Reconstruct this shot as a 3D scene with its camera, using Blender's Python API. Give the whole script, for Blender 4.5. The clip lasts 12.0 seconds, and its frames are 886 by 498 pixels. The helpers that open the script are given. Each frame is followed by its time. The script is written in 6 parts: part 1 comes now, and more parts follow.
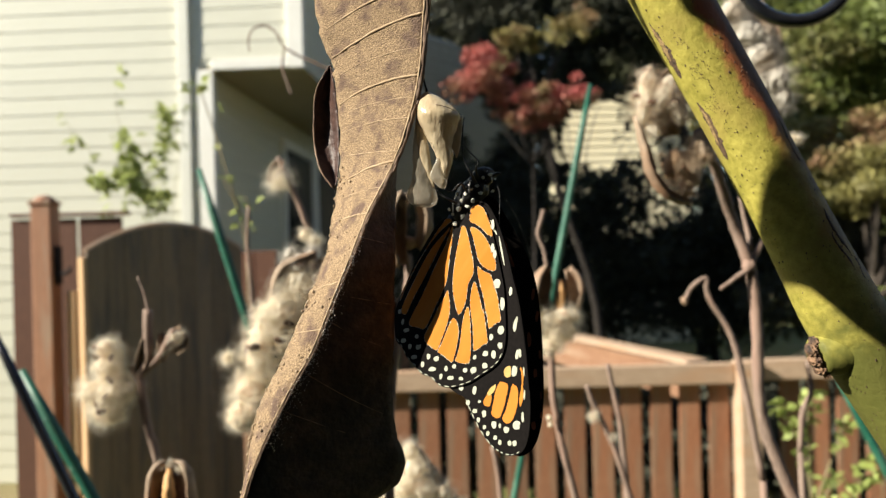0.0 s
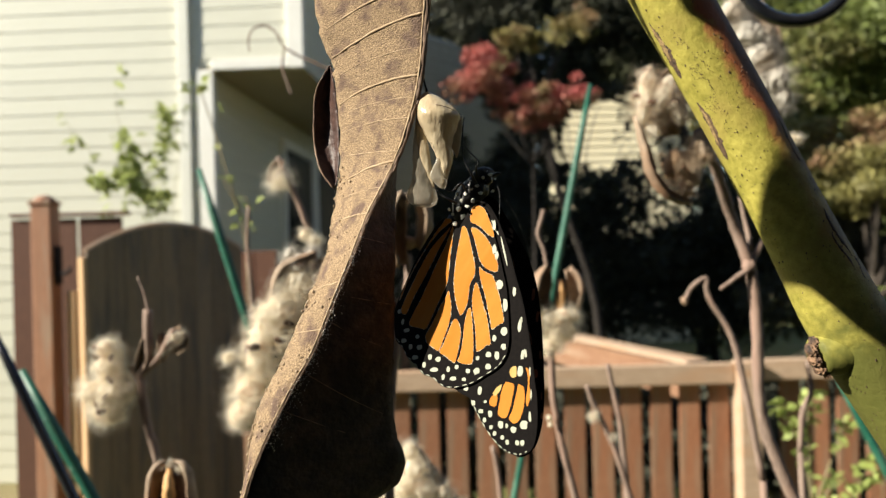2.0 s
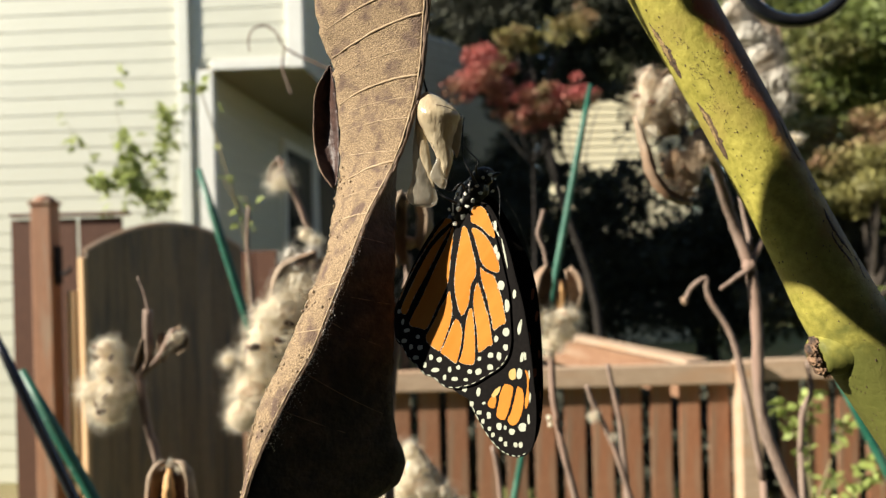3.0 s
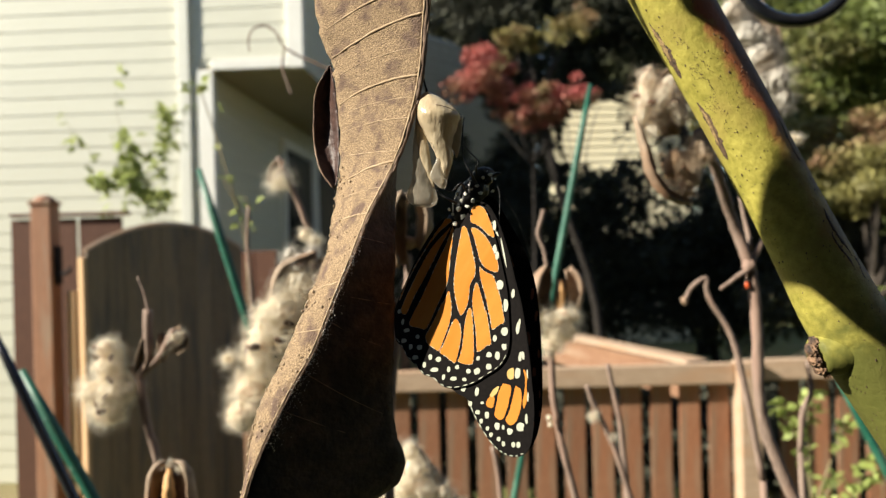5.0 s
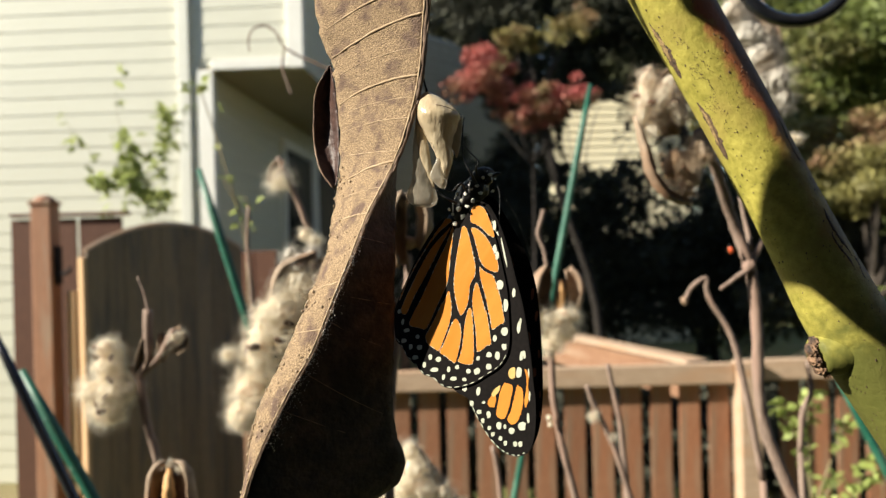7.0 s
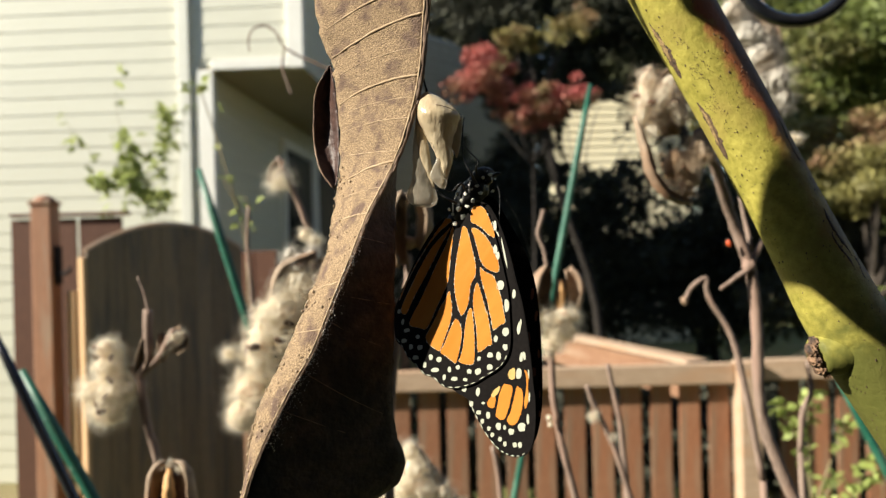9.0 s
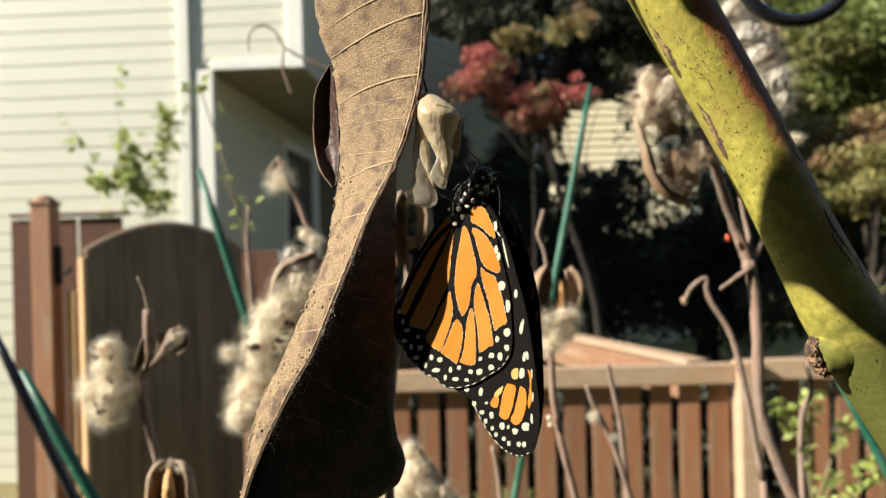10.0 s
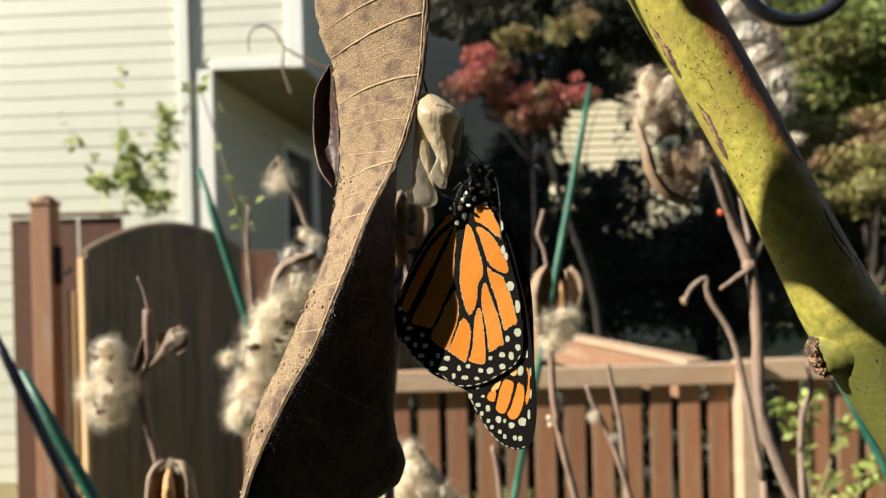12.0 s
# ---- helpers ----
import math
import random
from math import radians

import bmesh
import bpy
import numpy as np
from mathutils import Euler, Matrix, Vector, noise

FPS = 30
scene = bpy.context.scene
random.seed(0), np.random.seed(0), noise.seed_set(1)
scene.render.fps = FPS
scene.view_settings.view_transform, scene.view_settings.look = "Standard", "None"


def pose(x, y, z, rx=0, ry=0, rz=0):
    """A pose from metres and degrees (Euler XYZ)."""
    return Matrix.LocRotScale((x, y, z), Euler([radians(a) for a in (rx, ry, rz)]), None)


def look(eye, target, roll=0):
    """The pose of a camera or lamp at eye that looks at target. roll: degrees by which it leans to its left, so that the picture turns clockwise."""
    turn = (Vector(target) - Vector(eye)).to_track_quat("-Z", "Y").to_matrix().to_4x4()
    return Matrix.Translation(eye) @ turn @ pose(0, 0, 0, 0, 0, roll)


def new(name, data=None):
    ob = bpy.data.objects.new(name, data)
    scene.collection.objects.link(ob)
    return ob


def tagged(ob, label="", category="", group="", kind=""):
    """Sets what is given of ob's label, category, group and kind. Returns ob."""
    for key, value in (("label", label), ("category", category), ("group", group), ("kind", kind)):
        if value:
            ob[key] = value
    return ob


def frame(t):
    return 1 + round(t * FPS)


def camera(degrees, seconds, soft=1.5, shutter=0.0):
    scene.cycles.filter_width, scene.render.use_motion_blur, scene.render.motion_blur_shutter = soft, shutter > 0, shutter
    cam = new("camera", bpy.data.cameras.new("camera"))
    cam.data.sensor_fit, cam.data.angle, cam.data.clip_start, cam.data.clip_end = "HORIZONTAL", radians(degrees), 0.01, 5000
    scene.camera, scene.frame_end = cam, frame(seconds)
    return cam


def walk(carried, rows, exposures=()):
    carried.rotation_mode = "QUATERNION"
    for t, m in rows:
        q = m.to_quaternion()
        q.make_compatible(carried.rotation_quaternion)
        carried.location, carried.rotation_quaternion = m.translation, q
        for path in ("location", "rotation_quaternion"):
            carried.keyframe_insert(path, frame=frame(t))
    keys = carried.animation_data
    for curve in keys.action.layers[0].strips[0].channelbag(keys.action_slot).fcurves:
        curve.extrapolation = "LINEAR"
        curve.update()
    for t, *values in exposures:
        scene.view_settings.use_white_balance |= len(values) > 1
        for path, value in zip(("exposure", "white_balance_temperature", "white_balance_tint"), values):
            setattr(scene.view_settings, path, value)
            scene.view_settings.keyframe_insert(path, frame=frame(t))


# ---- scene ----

GROUND_Z = -0.30

# The camera stands still, a hand's width from a hanging leaf, leaning slightly.
EYE = (0.0, 0.0, 1.4)
cam = camera(60, 12.0, soft=1.35)
cam.data.dof.use_dof = True
cam.data.dof.focus_distance = 0.144
cam.data.dof.aperture_fstop = 25.0
STAND = look(EYE, (0.0, 1.0, 1.4), roll=-1.5)
walk(cam, [(0.0, STAND), (12.0, STAND)], exposures=((0.0, 1.15, 6500, 10), (12.0, 1.15, 6500, 10)))

# Daylight: a clear sky and a sun high over the viewer's shoulder.
SUN_WAY = Vector((-0.81, -0.26, 0.53)).normalized()
world = bpy.data.worlds.new("daylight")
world.use_nodes = True
scene.world = world
sky = world.node_tree.nodes.new("ShaderNodeTexSky")
sky.sky_type = "NISHITA"
sky.sun_disc = False
sky.air_density, sky.dust_density, sky.ozone_density = 0.9, 0.2, 0.0
sky.sun_elevation = math.asin(SUN_WAY.z)
sky.sun_rotation = math.atan2(SUN_WAY.x, SUN_WAY.y)
backdrop = world.node_tree.nodes["Background"]
backdrop.inputs["Strength"].default_value = 0.058
world.node_tree.links.new(sky.outputs["Color"], backdrop.inputs["Color"])
sun_data = bpy.data.lights.new("sun", "SUN")
sun_data.energy, sun_data.angle, sun_data.color = 5.0, radians(0.55), (1.0, 0.925, 0.775)
sun = new("sun", sun_data)
sun.matrix_world = look(SUN_WAY * 50, (0, 0, 0))


# ---- materials ----
def material(name, dark, light, size=40.0, rough=0.7, bump=0.0, stretch=(1, 1, 1), vary=0.0, stain=None, stain_size=6.0,
             stain_share=0.5, metallic=0.0, clear=0.0, sheen=0.0, island=False, thin=0.0, bump_size=None, specular=0.5, fleck=None, clearness=0.0):
    """Two colours by fine noise, stains by coarse noise, an own shade for each piece, fine relief."""
    m = bpy.data.materials.new(name)
    m.use_nodes = True
    tree = m.node_tree
    n, link = tree.nodes, tree.links.new
    bsdf = n["Principled BSDF"]
    coords = n.new("ShaderNodeTexCoord")
    spread = n.new("ShaderNodeMapping")
    spread.inputs["Scale"].default_value = stretch
    link(coords.outputs["Object"], spread.inputs["Vector"])
    fine = n.new("ShaderNodeTexNoise")
    fine.inputs["Scale"].default_value, fine.inputs["Detail"].default_value = size, 8.0
    fine.inputs["Roughness"].default_value = 0.65
    link(spread.outputs["Vector"], fine.inputs["Vector"])
    ramp = n.new("ShaderNodeValToRGB")
    ramp.color_ramp.elements[0].position, ramp.color_ramp.elements[1].position = 0.32, 0.68
    ramp.color_ramp.elements[0].color, ramp.color_ramp.elements[1].color = (*dark, 1), (*light, 1)
    link(fine.outputs["Fac"], ramp.inputs["Fac"])
    colour = ramp.outputs["Color"]
    if stain:
        coarse = n.new("ShaderNodeTexNoise")
        coarse.inputs["Scale"].default_value, coarse.inputs["Detail"].default_value = stain_size, 5.0
        link(spread.outputs["Vector"], coarse.inputs["Vector"])
        edge = n.new("ShaderNodeValToRGB")
        edge.color_ramp.elements[0].position = 0.62 - 0.25 * stain_share
        edge.color_ramp.elements[1].position = 0.78 - 0.25 * stain_share
        link(coarse.outputs["Fac"], edge.inputs["Fac"])
        mix = n.new("ShaderNodeMix")
        mix.data_type = "RGBA"
        link(edge.outputs["Color"], mix.inputs["Factor"])
        link(colour, mix.inputs[6])
        mix.inputs[7].default_value = (*stain, 1)
        colour = mix.outputs[2]
    if fleck:
        # short flecks of a third colour, over grain that shows through the stains
        speck = n.new("ShaderNodeTexNoise")
        speck.inputs["Scale"].default_value, speck.inputs["Detail"].default_value = size * 0.4, 9.0
        speck.inputs["Roughness"].default_value = 0.75
        link(spread.outputs["Vector"], speck.inputs["Vector"])
        for lo, hi, tint, part_of in ((0.60, 0.70, fleck, 0.55), (0.42, 0.34, dark, 0.5)):
            cut = n.new("ShaderNodeMapRange")
            for k, x in zip((1, 2, 3, 4), (lo, hi, 0.0, part_of)):
                cut.inputs[k].default_value = x
            link(speck.outputs["Fac"], cut.inputs[0])
            over = n.new("ShaderNodeMix")
            over.data_type = "RGBA"
            link(cut.outputs[0], over.inputs["Factor"])
            link(colour, over.inputs[6])
            over.inputs[7].default_value = (*tint, 1)
            colour = over.outputs[2]
    if vary:
        if island:
            own = n.new("ShaderNodeNewGeometry").outputs["Random Per Island"]
        else:
            own = n.new("ShaderNodeObjectInfo").outputs["Random"]
        shade = n.new("ShaderNodeMapRange")
        shade.inputs["To Min"].default_value, shade.inputs["To Max"].default_value = 1 - vary, 1 + vary
        link(own, shade.inputs["Value"])
        tone = n.new("ShaderNodeHueSaturation")
        link(shade.outputs["Result"], tone.inputs["Value"])
        link(colour, tone.inputs["Color"])
        colour = tone.outputs["Color"]
    link(colour, bsdf.inputs["Base Color"])
    bsdf.inputs["Roughness"].default_value, bsdf.inputs["Metallic"].default_value = rough, metallic
    bsdf.inputs["Coat Weight"].default_value, bsdf.inputs["Sheen Weight"].default_value = clear, sheen
    bsdf.inputs["Specular IOR Level"].default_value = specular
    if bump:
        grain = fine
        if bump_size:
            grain = n.new("ShaderNodeTexNoise")
            grain.inputs["Scale"].default_value, grain.inputs["Detail"].default_value = bump_size, 6.0
            link(spread.outputs["Vector"], grain.inputs["Vector"])
        relief = n.new("ShaderNodeBump")
        relief.inputs["Strength"].default_value = 0.6
        relief.inputs["Distance"].default_value = bump
        link(grain.outputs["Fac"], relief.inputs["Height"])
        link(relief.outputs["Normal"], bsdf.inputs["Normal"])
    if thin:
        glow = n.new("ShaderNodeBsdfTranslucent")
        link(colour, glow.inputs["Color"])
        both = n.new("ShaderNodeMixShader")
        both.inputs["Fac"].default_value = thin
        link(bsdf.outputs["BSDF"], both.inputs[1])
        link(glow.outputs["BSDF"], both.inputs[2])
        link(both.outputs["Shader"], n["Material Output"].inputs["Surface"])
        if clearness:
            sheer = n.new("ShaderNodeMixShader")
            sheer.inputs["Fac"].default_value = clearness
            link(both.outputs["Shader"], sheer.inputs[1])
            link(n.new("ShaderNodeBsdfTransparent").outputs["BSDF"], sheer.inputs[2])
            link(sheer.outputs["Shader"], n["Material Output"].inputs["Surface"])
    return m


SIDING = material("vinyl_siding", (0.61, 0.605, 0.50), (0.665, 0.66, 0.555), 9, 0.45, 0.0006, (0.4, 1, 6), vary=0.02, stain=(0.615, 0.61, 0.50), stain_size=2.5, stain_share=0.3)
TRIM = material("white_trim", (0.76, 0.75, 0.69), (0.82, 0.81, 0.75), 14, 0.4, 0.0004)
SPOUT = material("painted_spout", (0.70, 0.70, 0.62), (0.77, 0.77, 0.69), 10, 0.4, 0.0003)
SOFFIT = material("soffit", (0.36, 0.32, 0.22), (0.42, 0.38, 0.27), 10, 0.6)
DARK_ROOM = material("dark_inside", (0.012, 0.012, 0.014), (0.02, 0.02, 0.022), 4, 0.8)
PANE = material("door_pane", (0.010, 0.010, 0.011), (0.016, 0.016, 0.017), 3, 0.08)
ROOFING = material("roof_shingle", (0.06, 0.055, 0.05), (0.11, 0.10, 0.09), 30, 0.9, 0.002)
CEDAR = material("cedar_board", (0.19, 0.078, 0.038), (0.34, 0.155, 0.082), 22, 0.75, 0.0015, (9, 9, 0.9), vary=0.25, stain=(0.24, 0.16, 0.105), stain_size=3.0, stain_share=0.55)
POST_WOOD = material("weathered_post", (0.25, 0.118, 0.066), (0.40, 0.205, 0.12), 20, 0.75, 0.0015, (8, 8, 0.9), vary=0.12, stain=(0.34, 0.25, 0.18), stain_size=3.5, stain_share=0.4)
CAP_WOOD = material("weathered_rail", (0.36, 0.25, 0.17), (0.52, 0.385, 0.275), 20, 0.8, 0.0015, (0.9, 8, 8), vary=0.10, stain=(0.45, 0.28, 0.17), stain_size=3.0, stain_share=0.5)
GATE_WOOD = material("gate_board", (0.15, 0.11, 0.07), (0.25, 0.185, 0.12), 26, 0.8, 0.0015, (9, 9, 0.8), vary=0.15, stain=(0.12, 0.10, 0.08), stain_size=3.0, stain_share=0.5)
# Paler copy of the gate wood: sun on its edges is put into colour.
GATE_SUNLIT = material("gate_edge_sunlit", (0.42, 0.26, 0.13), (0.58, 0.38, 0.21), 26, 0.75, 0.001, (9, 9, 0.8))
RAIL_WOOD = material("cedar_rail", (0.17, 0.085, 0.048), (0.30, 0.165, 0.095), 20, 0.8, 0.0015, (0.9, 8, 8), stain=(0.32, 0.22, 0.15), stain_size=3.0)
# Darkened copy of the cedar: shade on these boards is put into the colour.
SHADED_BOARD = material("shaded_fence_board", (0.085, 0.036, 0.022), (0.15, 0.066, 0.038), 22, 0.8, 0.0015, (9, 9, 0.9), vary=0.2)
LATCH = material("rough_black_iron", (0.008, 0.008, 0.009), (0.016, 0.016, 0.018), 80, 0.75, 0.0002, specular=0.2)
IRON = material("black_iron", (0.010, 0.011, 0.014), (0.02, 0.022, 0.028), 80, 0.2, 0.0001, clear=0.8)
LAWN = material("lawn", (0.07, 0.085, 0.02), (0.19, 0.19, 0.06), 16, 0.95, 0.01, stain=(0.21, 0.17, 0.08), stain_size=1.2)
GRASS = material("grass_blade", (0.07, 0.10, 0.02), (0.22, 0.24, 0.07), 3, 0.8, vary=0.35, island=True, thin=0.3)
CREAM_SIDING = material("cream_siding", (0.80, 0.73, 0.52), (0.86, 0.79, 0.58), 9, 0.5, 0.0006, (0.4, 1, 6))
SKY_BLOCK_BROWN = material("brown_sky_block", (0.045, 0.034, 0.026), (0.09, 0.068, 0.05), 14, 0.85, 0.002, (9, 9, 0.8))
# Darkened bark copy: the shade on these trunks is put into the colour.
BARK_SHADED = material("shaded_bark", (0.014, 0.011, 0.009), (0.032, 0.025, 0.02), 30, 0.9, 0.004, (3, 3, 0.7))
LEAF_RUST = material("rust_foliage", (0.36, 0.10, 0.085), (0.54, 0.17, 0.145), 1.5, 0.65, vary=0.4, island=True, thin=0.3, stain=(0.17, 0.15, 0.06), stain_size=2.2, stain_share=0.5)
BARK = material("tree_bark", (0.028, 0.022, 0.017), (0.065, 0.05, 0.038), 30, 0.9, 0.004, (3, 3, 0.7))
# Dark leaves, with the deep shade among the trees put into the colour.
LEAF_SHADED = material("shaded_foliage", (0.026, 0.028, 0.019), (0.050, 0.052, 0.031), 0.8, 0.8, vary=0.3, island=True, thin=0.15, stain=(0.05, 0.055, 0.02), stain_size=0.5)
LEAF_GREEN = material("green_foliage", (0.09, 0.12, 0.028), (0.19, 0.23, 0.06), 0.9, 0.6, vary=0.45, island=True, thin=0.3, stain=(0.17, 0.15, 0.055), stain_size=0.8)
LEAF_OLIVE = material("olive_foliage", (0.17, 0.165, 0.05), (0.32, 0.28, 0.10), 1.2, 0.65, vary=0.4, island=True, thin=0.3, stain=(0.28, 0.15, 0.09), stain_size=1.3)
LEAF_RED = material("red_foliage", (0.34, 0.08, 0.078), (0.52, 0.135, 0.125), 1.5, 0.65, vary=0.4, island=True, thin=0.3, stain=(0.20, 0.16, 0.07), stain_size=2.2, stain_share=0.75)
LEAF_VINE = material("shrub_leaf", (0.28, 0.33, 0.09), (0.46, 0.52, 0.20), 60, 0.55, vary=0.3, thin=0.45)
LEAF_WEED = material("weed_leaf", (0.26, 0.33, 0.07), (0.46, 0.53, 0.18), 60, 0.55, vary=0.3, thin=0.4)
STEM_GREEN = material("shrub_stem", (0.20, 0.17, 0.09), (0.32, 0.27, 0.15), 90, 0.7)
STAKE = material("green_stake", (0.012, 0.085, 0.055), (0.02, 0.125, 0.082), 60, 0.45, 0.0003, stain=(0.06, 0.17, 0.12), stain_size=20)
DRY_STEM = material("dry_stem", (0.155, 0.108, 0.084), (0.30, 0.22, 0.175), 150, 0.8, 0.0004, (4, 4, 0.6), stain=(0.26, 0.17, 0.13), stain_size=30)
HUSK = material("dry_husk", (0.15, 0.105, 0.07), (0.36, 0.27, 0.19), 120, 0.75, 0.0006, stain=(0.30, 0.17, 0.10), stain_size=35)
HUSK_IN = material("husk_lining", (0.50, 0.26, 0.10), (0.70, 0.44, 0.20), 120, 0.6, 0.0003)
SEED = material("brown_seed", (0.06, 0.03, 0.018), (0.16, 0.08, 0.045), 300, 0.6)
FLOSS = material("seed_floss", (0.84, 0.775, 0.64), (0.92, 0.87, 0.76), 90, 0.6, vary=0.06, island=True, thin=0.65)
FLOSS_GREY = material("grey_floss", (0.48, 0.44, 0.38), (0.70, 0.66, 0.59), 160, 0.7, 0.001, thin=0.25, stain=(0.40, 0.33, 0.25), stain_size=60)
FLOSS_TAN = material("shredded_pod_floss", (0.40, 0.29, 0.19), (0.68, 0.55, 0.40), 220, 0.7, 0.0012, thin=0.2, stain=(0.46, 0.30, 0.18), stain_size=70, stain_share=0.5)
FLOSS_CORE = material("packed_floss", (0.78, 0.70, 0.55), (0.92, 0.86, 0.73), 160, 0.8, 0.0010, thin=0.5, stain=(0.84, 0.66, 0.50), stain_size=110, stain_share=0.35)
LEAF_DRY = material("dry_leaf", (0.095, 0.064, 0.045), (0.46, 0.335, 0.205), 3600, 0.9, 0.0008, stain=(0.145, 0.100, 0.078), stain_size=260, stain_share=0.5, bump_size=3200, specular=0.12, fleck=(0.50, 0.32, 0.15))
# Same blade as LEAF_DRY, darkened: the shade is put into its colour.
LEAF_SHADE_SIDE = material("dry_leaf_shade_side", (0.04, 0.028, 0.02), (0.10, 0.065, 0.045), 380, 0.62, 0.0005, stain=(0.03, 0.024, 0.02), stain_size=90, bump_size=900, specular=0.3)
# Purple-brown lining; the shadow inside the curl is also put into its colour.
LEAF_CURL = material("curled_lining_in_shade", (0.028, 0.015, 0.013), (0.085, 0.045, 0.036), 400, 0.48, 0.0012, bump_size=420, specular=0.35)
VEIN = material("leaf_vein", (0.28, 0.19, 0.105), (0.44, 0.33, 0.21), 600, 0.75, 0.0003)
MIDRIB = material("leaf_midrib", (0.07, 0.042, 0.028), (0.24, 0.155, 0.10), 500, 0.75, 0.0004, (3, 3, 0.5))
CRUST = material("leaf_crust", (0.20, 0.14, 0.09), (0.46, 0.35, 0.24), 900, 0.85)
DUST = material("pale_crumb", (0.55, 0.5, 0.45), (0.8, 0.75, 0.7), 900, 0.8)
STALK = material("yellow_green_stalk", (0.23, 0.21, 0.040), (0.43, 0.38, 0.085), 420, 0.55, 0.0005, stain=(0.30, 0.245, 0.062), stain_size=75, stain_share=0.55, specular=0.15, fleck=(0.25, 0.25, 0.045))


def blushed_and_shaded(m, along, across):
    """Reddens and browns the stalk's skin towards its far side, with a ragged border; brown and lower end also hold
    painted shade.
    """
    n, link = m.node_tree.nodes, m.node_tree.links.new
    bsdf = n["Principled BSDF"]
    under = bsdf.inputs["Base Color"].links[0].from_socket
    coords = n.new("ShaderNodeTexCoord")
    rag = n.new("ShaderNodeTexNoise")
    rag.inputs["Scale"].default_value, rag.inputs["Detail"].default_value = 190.0, 6.0
    link(coords.outputs["Object"], rag.inputs["Vector"])

    def dotted(way):
        d = n.new("ShaderNodeVectorMath")
        d.operation = "DOT_PRODUCT"
        link(coords.outputs["Object"], d.inputs[0])
        d.inputs[1].default_value = way
        return d.outputs["Value"]

    def ranged(value, a, b, lo=0.0, hi=1.0):
        r = n.new("ShaderNodeMapRange")
        r.interpolation_type = "SMOOTHSTEP"
        for k, x in zip((1, 2, 3, 4), (a, b, lo, hi)):
            r.inputs[k].default_value = x
        link(value, r.inputs[0])
        return r.outputs[0]

    def maths(op, a, b):
        q = n.new("ShaderNodeMath")
        q.operation = op
        for k, x in enumerate((a, b)):
            if isinstance(x, float):
                q.inputs[k].default_value = x
            else:
                link(x, q.inputs[k])
        return q.outputs[0]

    def mixed(fac, base, colour):
        x = n.new("ShaderNodeMixRGB")
        link(fac, x.inputs[0])
        link(base, x.inputs[1])
        x.inputs[2].default_value = (*colour, 1)
        return x.outputs[0]

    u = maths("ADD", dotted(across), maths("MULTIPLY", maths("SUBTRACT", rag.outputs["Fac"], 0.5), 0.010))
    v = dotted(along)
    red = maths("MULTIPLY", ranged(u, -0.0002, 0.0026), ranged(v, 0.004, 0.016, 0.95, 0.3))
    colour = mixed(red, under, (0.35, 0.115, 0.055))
    # Brown skin, with part of the unlit side's shade put into it.
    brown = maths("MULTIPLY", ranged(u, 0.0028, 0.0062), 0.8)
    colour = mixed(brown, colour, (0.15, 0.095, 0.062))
    # The lower end is greener; its dimmer light is put into the colour too.
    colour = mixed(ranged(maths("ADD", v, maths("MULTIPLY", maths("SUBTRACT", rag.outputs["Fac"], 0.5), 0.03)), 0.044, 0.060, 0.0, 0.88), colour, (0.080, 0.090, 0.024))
    link(colour, bsdf.inputs["Base Color"])


blushed_and_shaded(STALK, (0.47, 0.0, -0.883), (0.883, 0.0, 0.47))
SCAR = material("stalk_scar", (0.010, 0.007, 0.006), (0.15, 0.09, 0.05), 1300, 0.8, 0.0003)
NODE = material("node_bark", (0.045, 0.024, 0.016), (0.32, 0.19, 0.11), 500, 0.85, 0.0008, stain=(0.03, 0.02, 0.016), stain_size=300)
SCAR_TAN = material("stalk_scar_tan", (0.14, 0.085, 0.04), (0.40, 0.28, 0.12), 900, 0.85, 0.0005)
SHELL = material("empty_chrysalis", (0.56, 0.46, 0.30), (0.68, 0.585, 0.42), 180, 0.2, 0.0006, (1, 1, 0.4), clear=0.9, thin=0.22, stain=(0.54, 0.42, 0.26), stain_size=110, stain_share=0.4, bump_size=700)
SHELL_THIN = material("thin_chrysalis_skin", (0.44, 0.39, 0.30), (0.66, 0.60, 0.49), 240, 0.25, 0.0004, (1, 1, 0.35), clear=0.6, thin=0.4, stain=(0.24, 0.20, 0.15), stain_size=260, stain_share=0.3, clearness=0.35)
SCALE_BLACK = material("black_scales", (0.0028, 0.0022, 0.002), (0.007, 0.0055, 0.005), 1500, 0.75, 0.00006, specular=0.06)
SCALE_ORANGE = material("orange_scales", (0.42, 0.150, 0.018), (0.50, 0.190, 0.028), 260, 0.75, 0.00006, (1, 0.35, 1), stain=(0.44, 0.145, 0.014), stain_size=120, bump_size=2500, specular=0.12)
SCALE_CREAM = material("cream_scales", (0.42, 0.27, 0.085), (0.50, 0.34, 0.13), 500, 0.7, specular=0.1)
# Far wing's cells and dots, dulled in colour because they lie in shade.
SCALE_SHADED = material("shaded_scales", (0.16, 0.035, 0.012), (0.28, 0.075, 0.02), 300, 0.6)
SCALE_WHITE = material("white_scales", (0.27, 0.28, 0.205), (0.37, 0.38, 0.295), 900, 0.6)
# Brighter than the wing's white: the sunlight these dots lack is in the colour.
DOT_SUNLIT = material("sunlit_dot_white", (0.74, 0.74, 0.64), (0.86, 0.86, 0.78), 900, 0.8, specular=0.1)
BODY_BLACK = material("black_body", (0.004, 0.004, 0.004), (0.014, 0.013, 0.013), 1200, 0.4, 0.0002, specular=0.35)
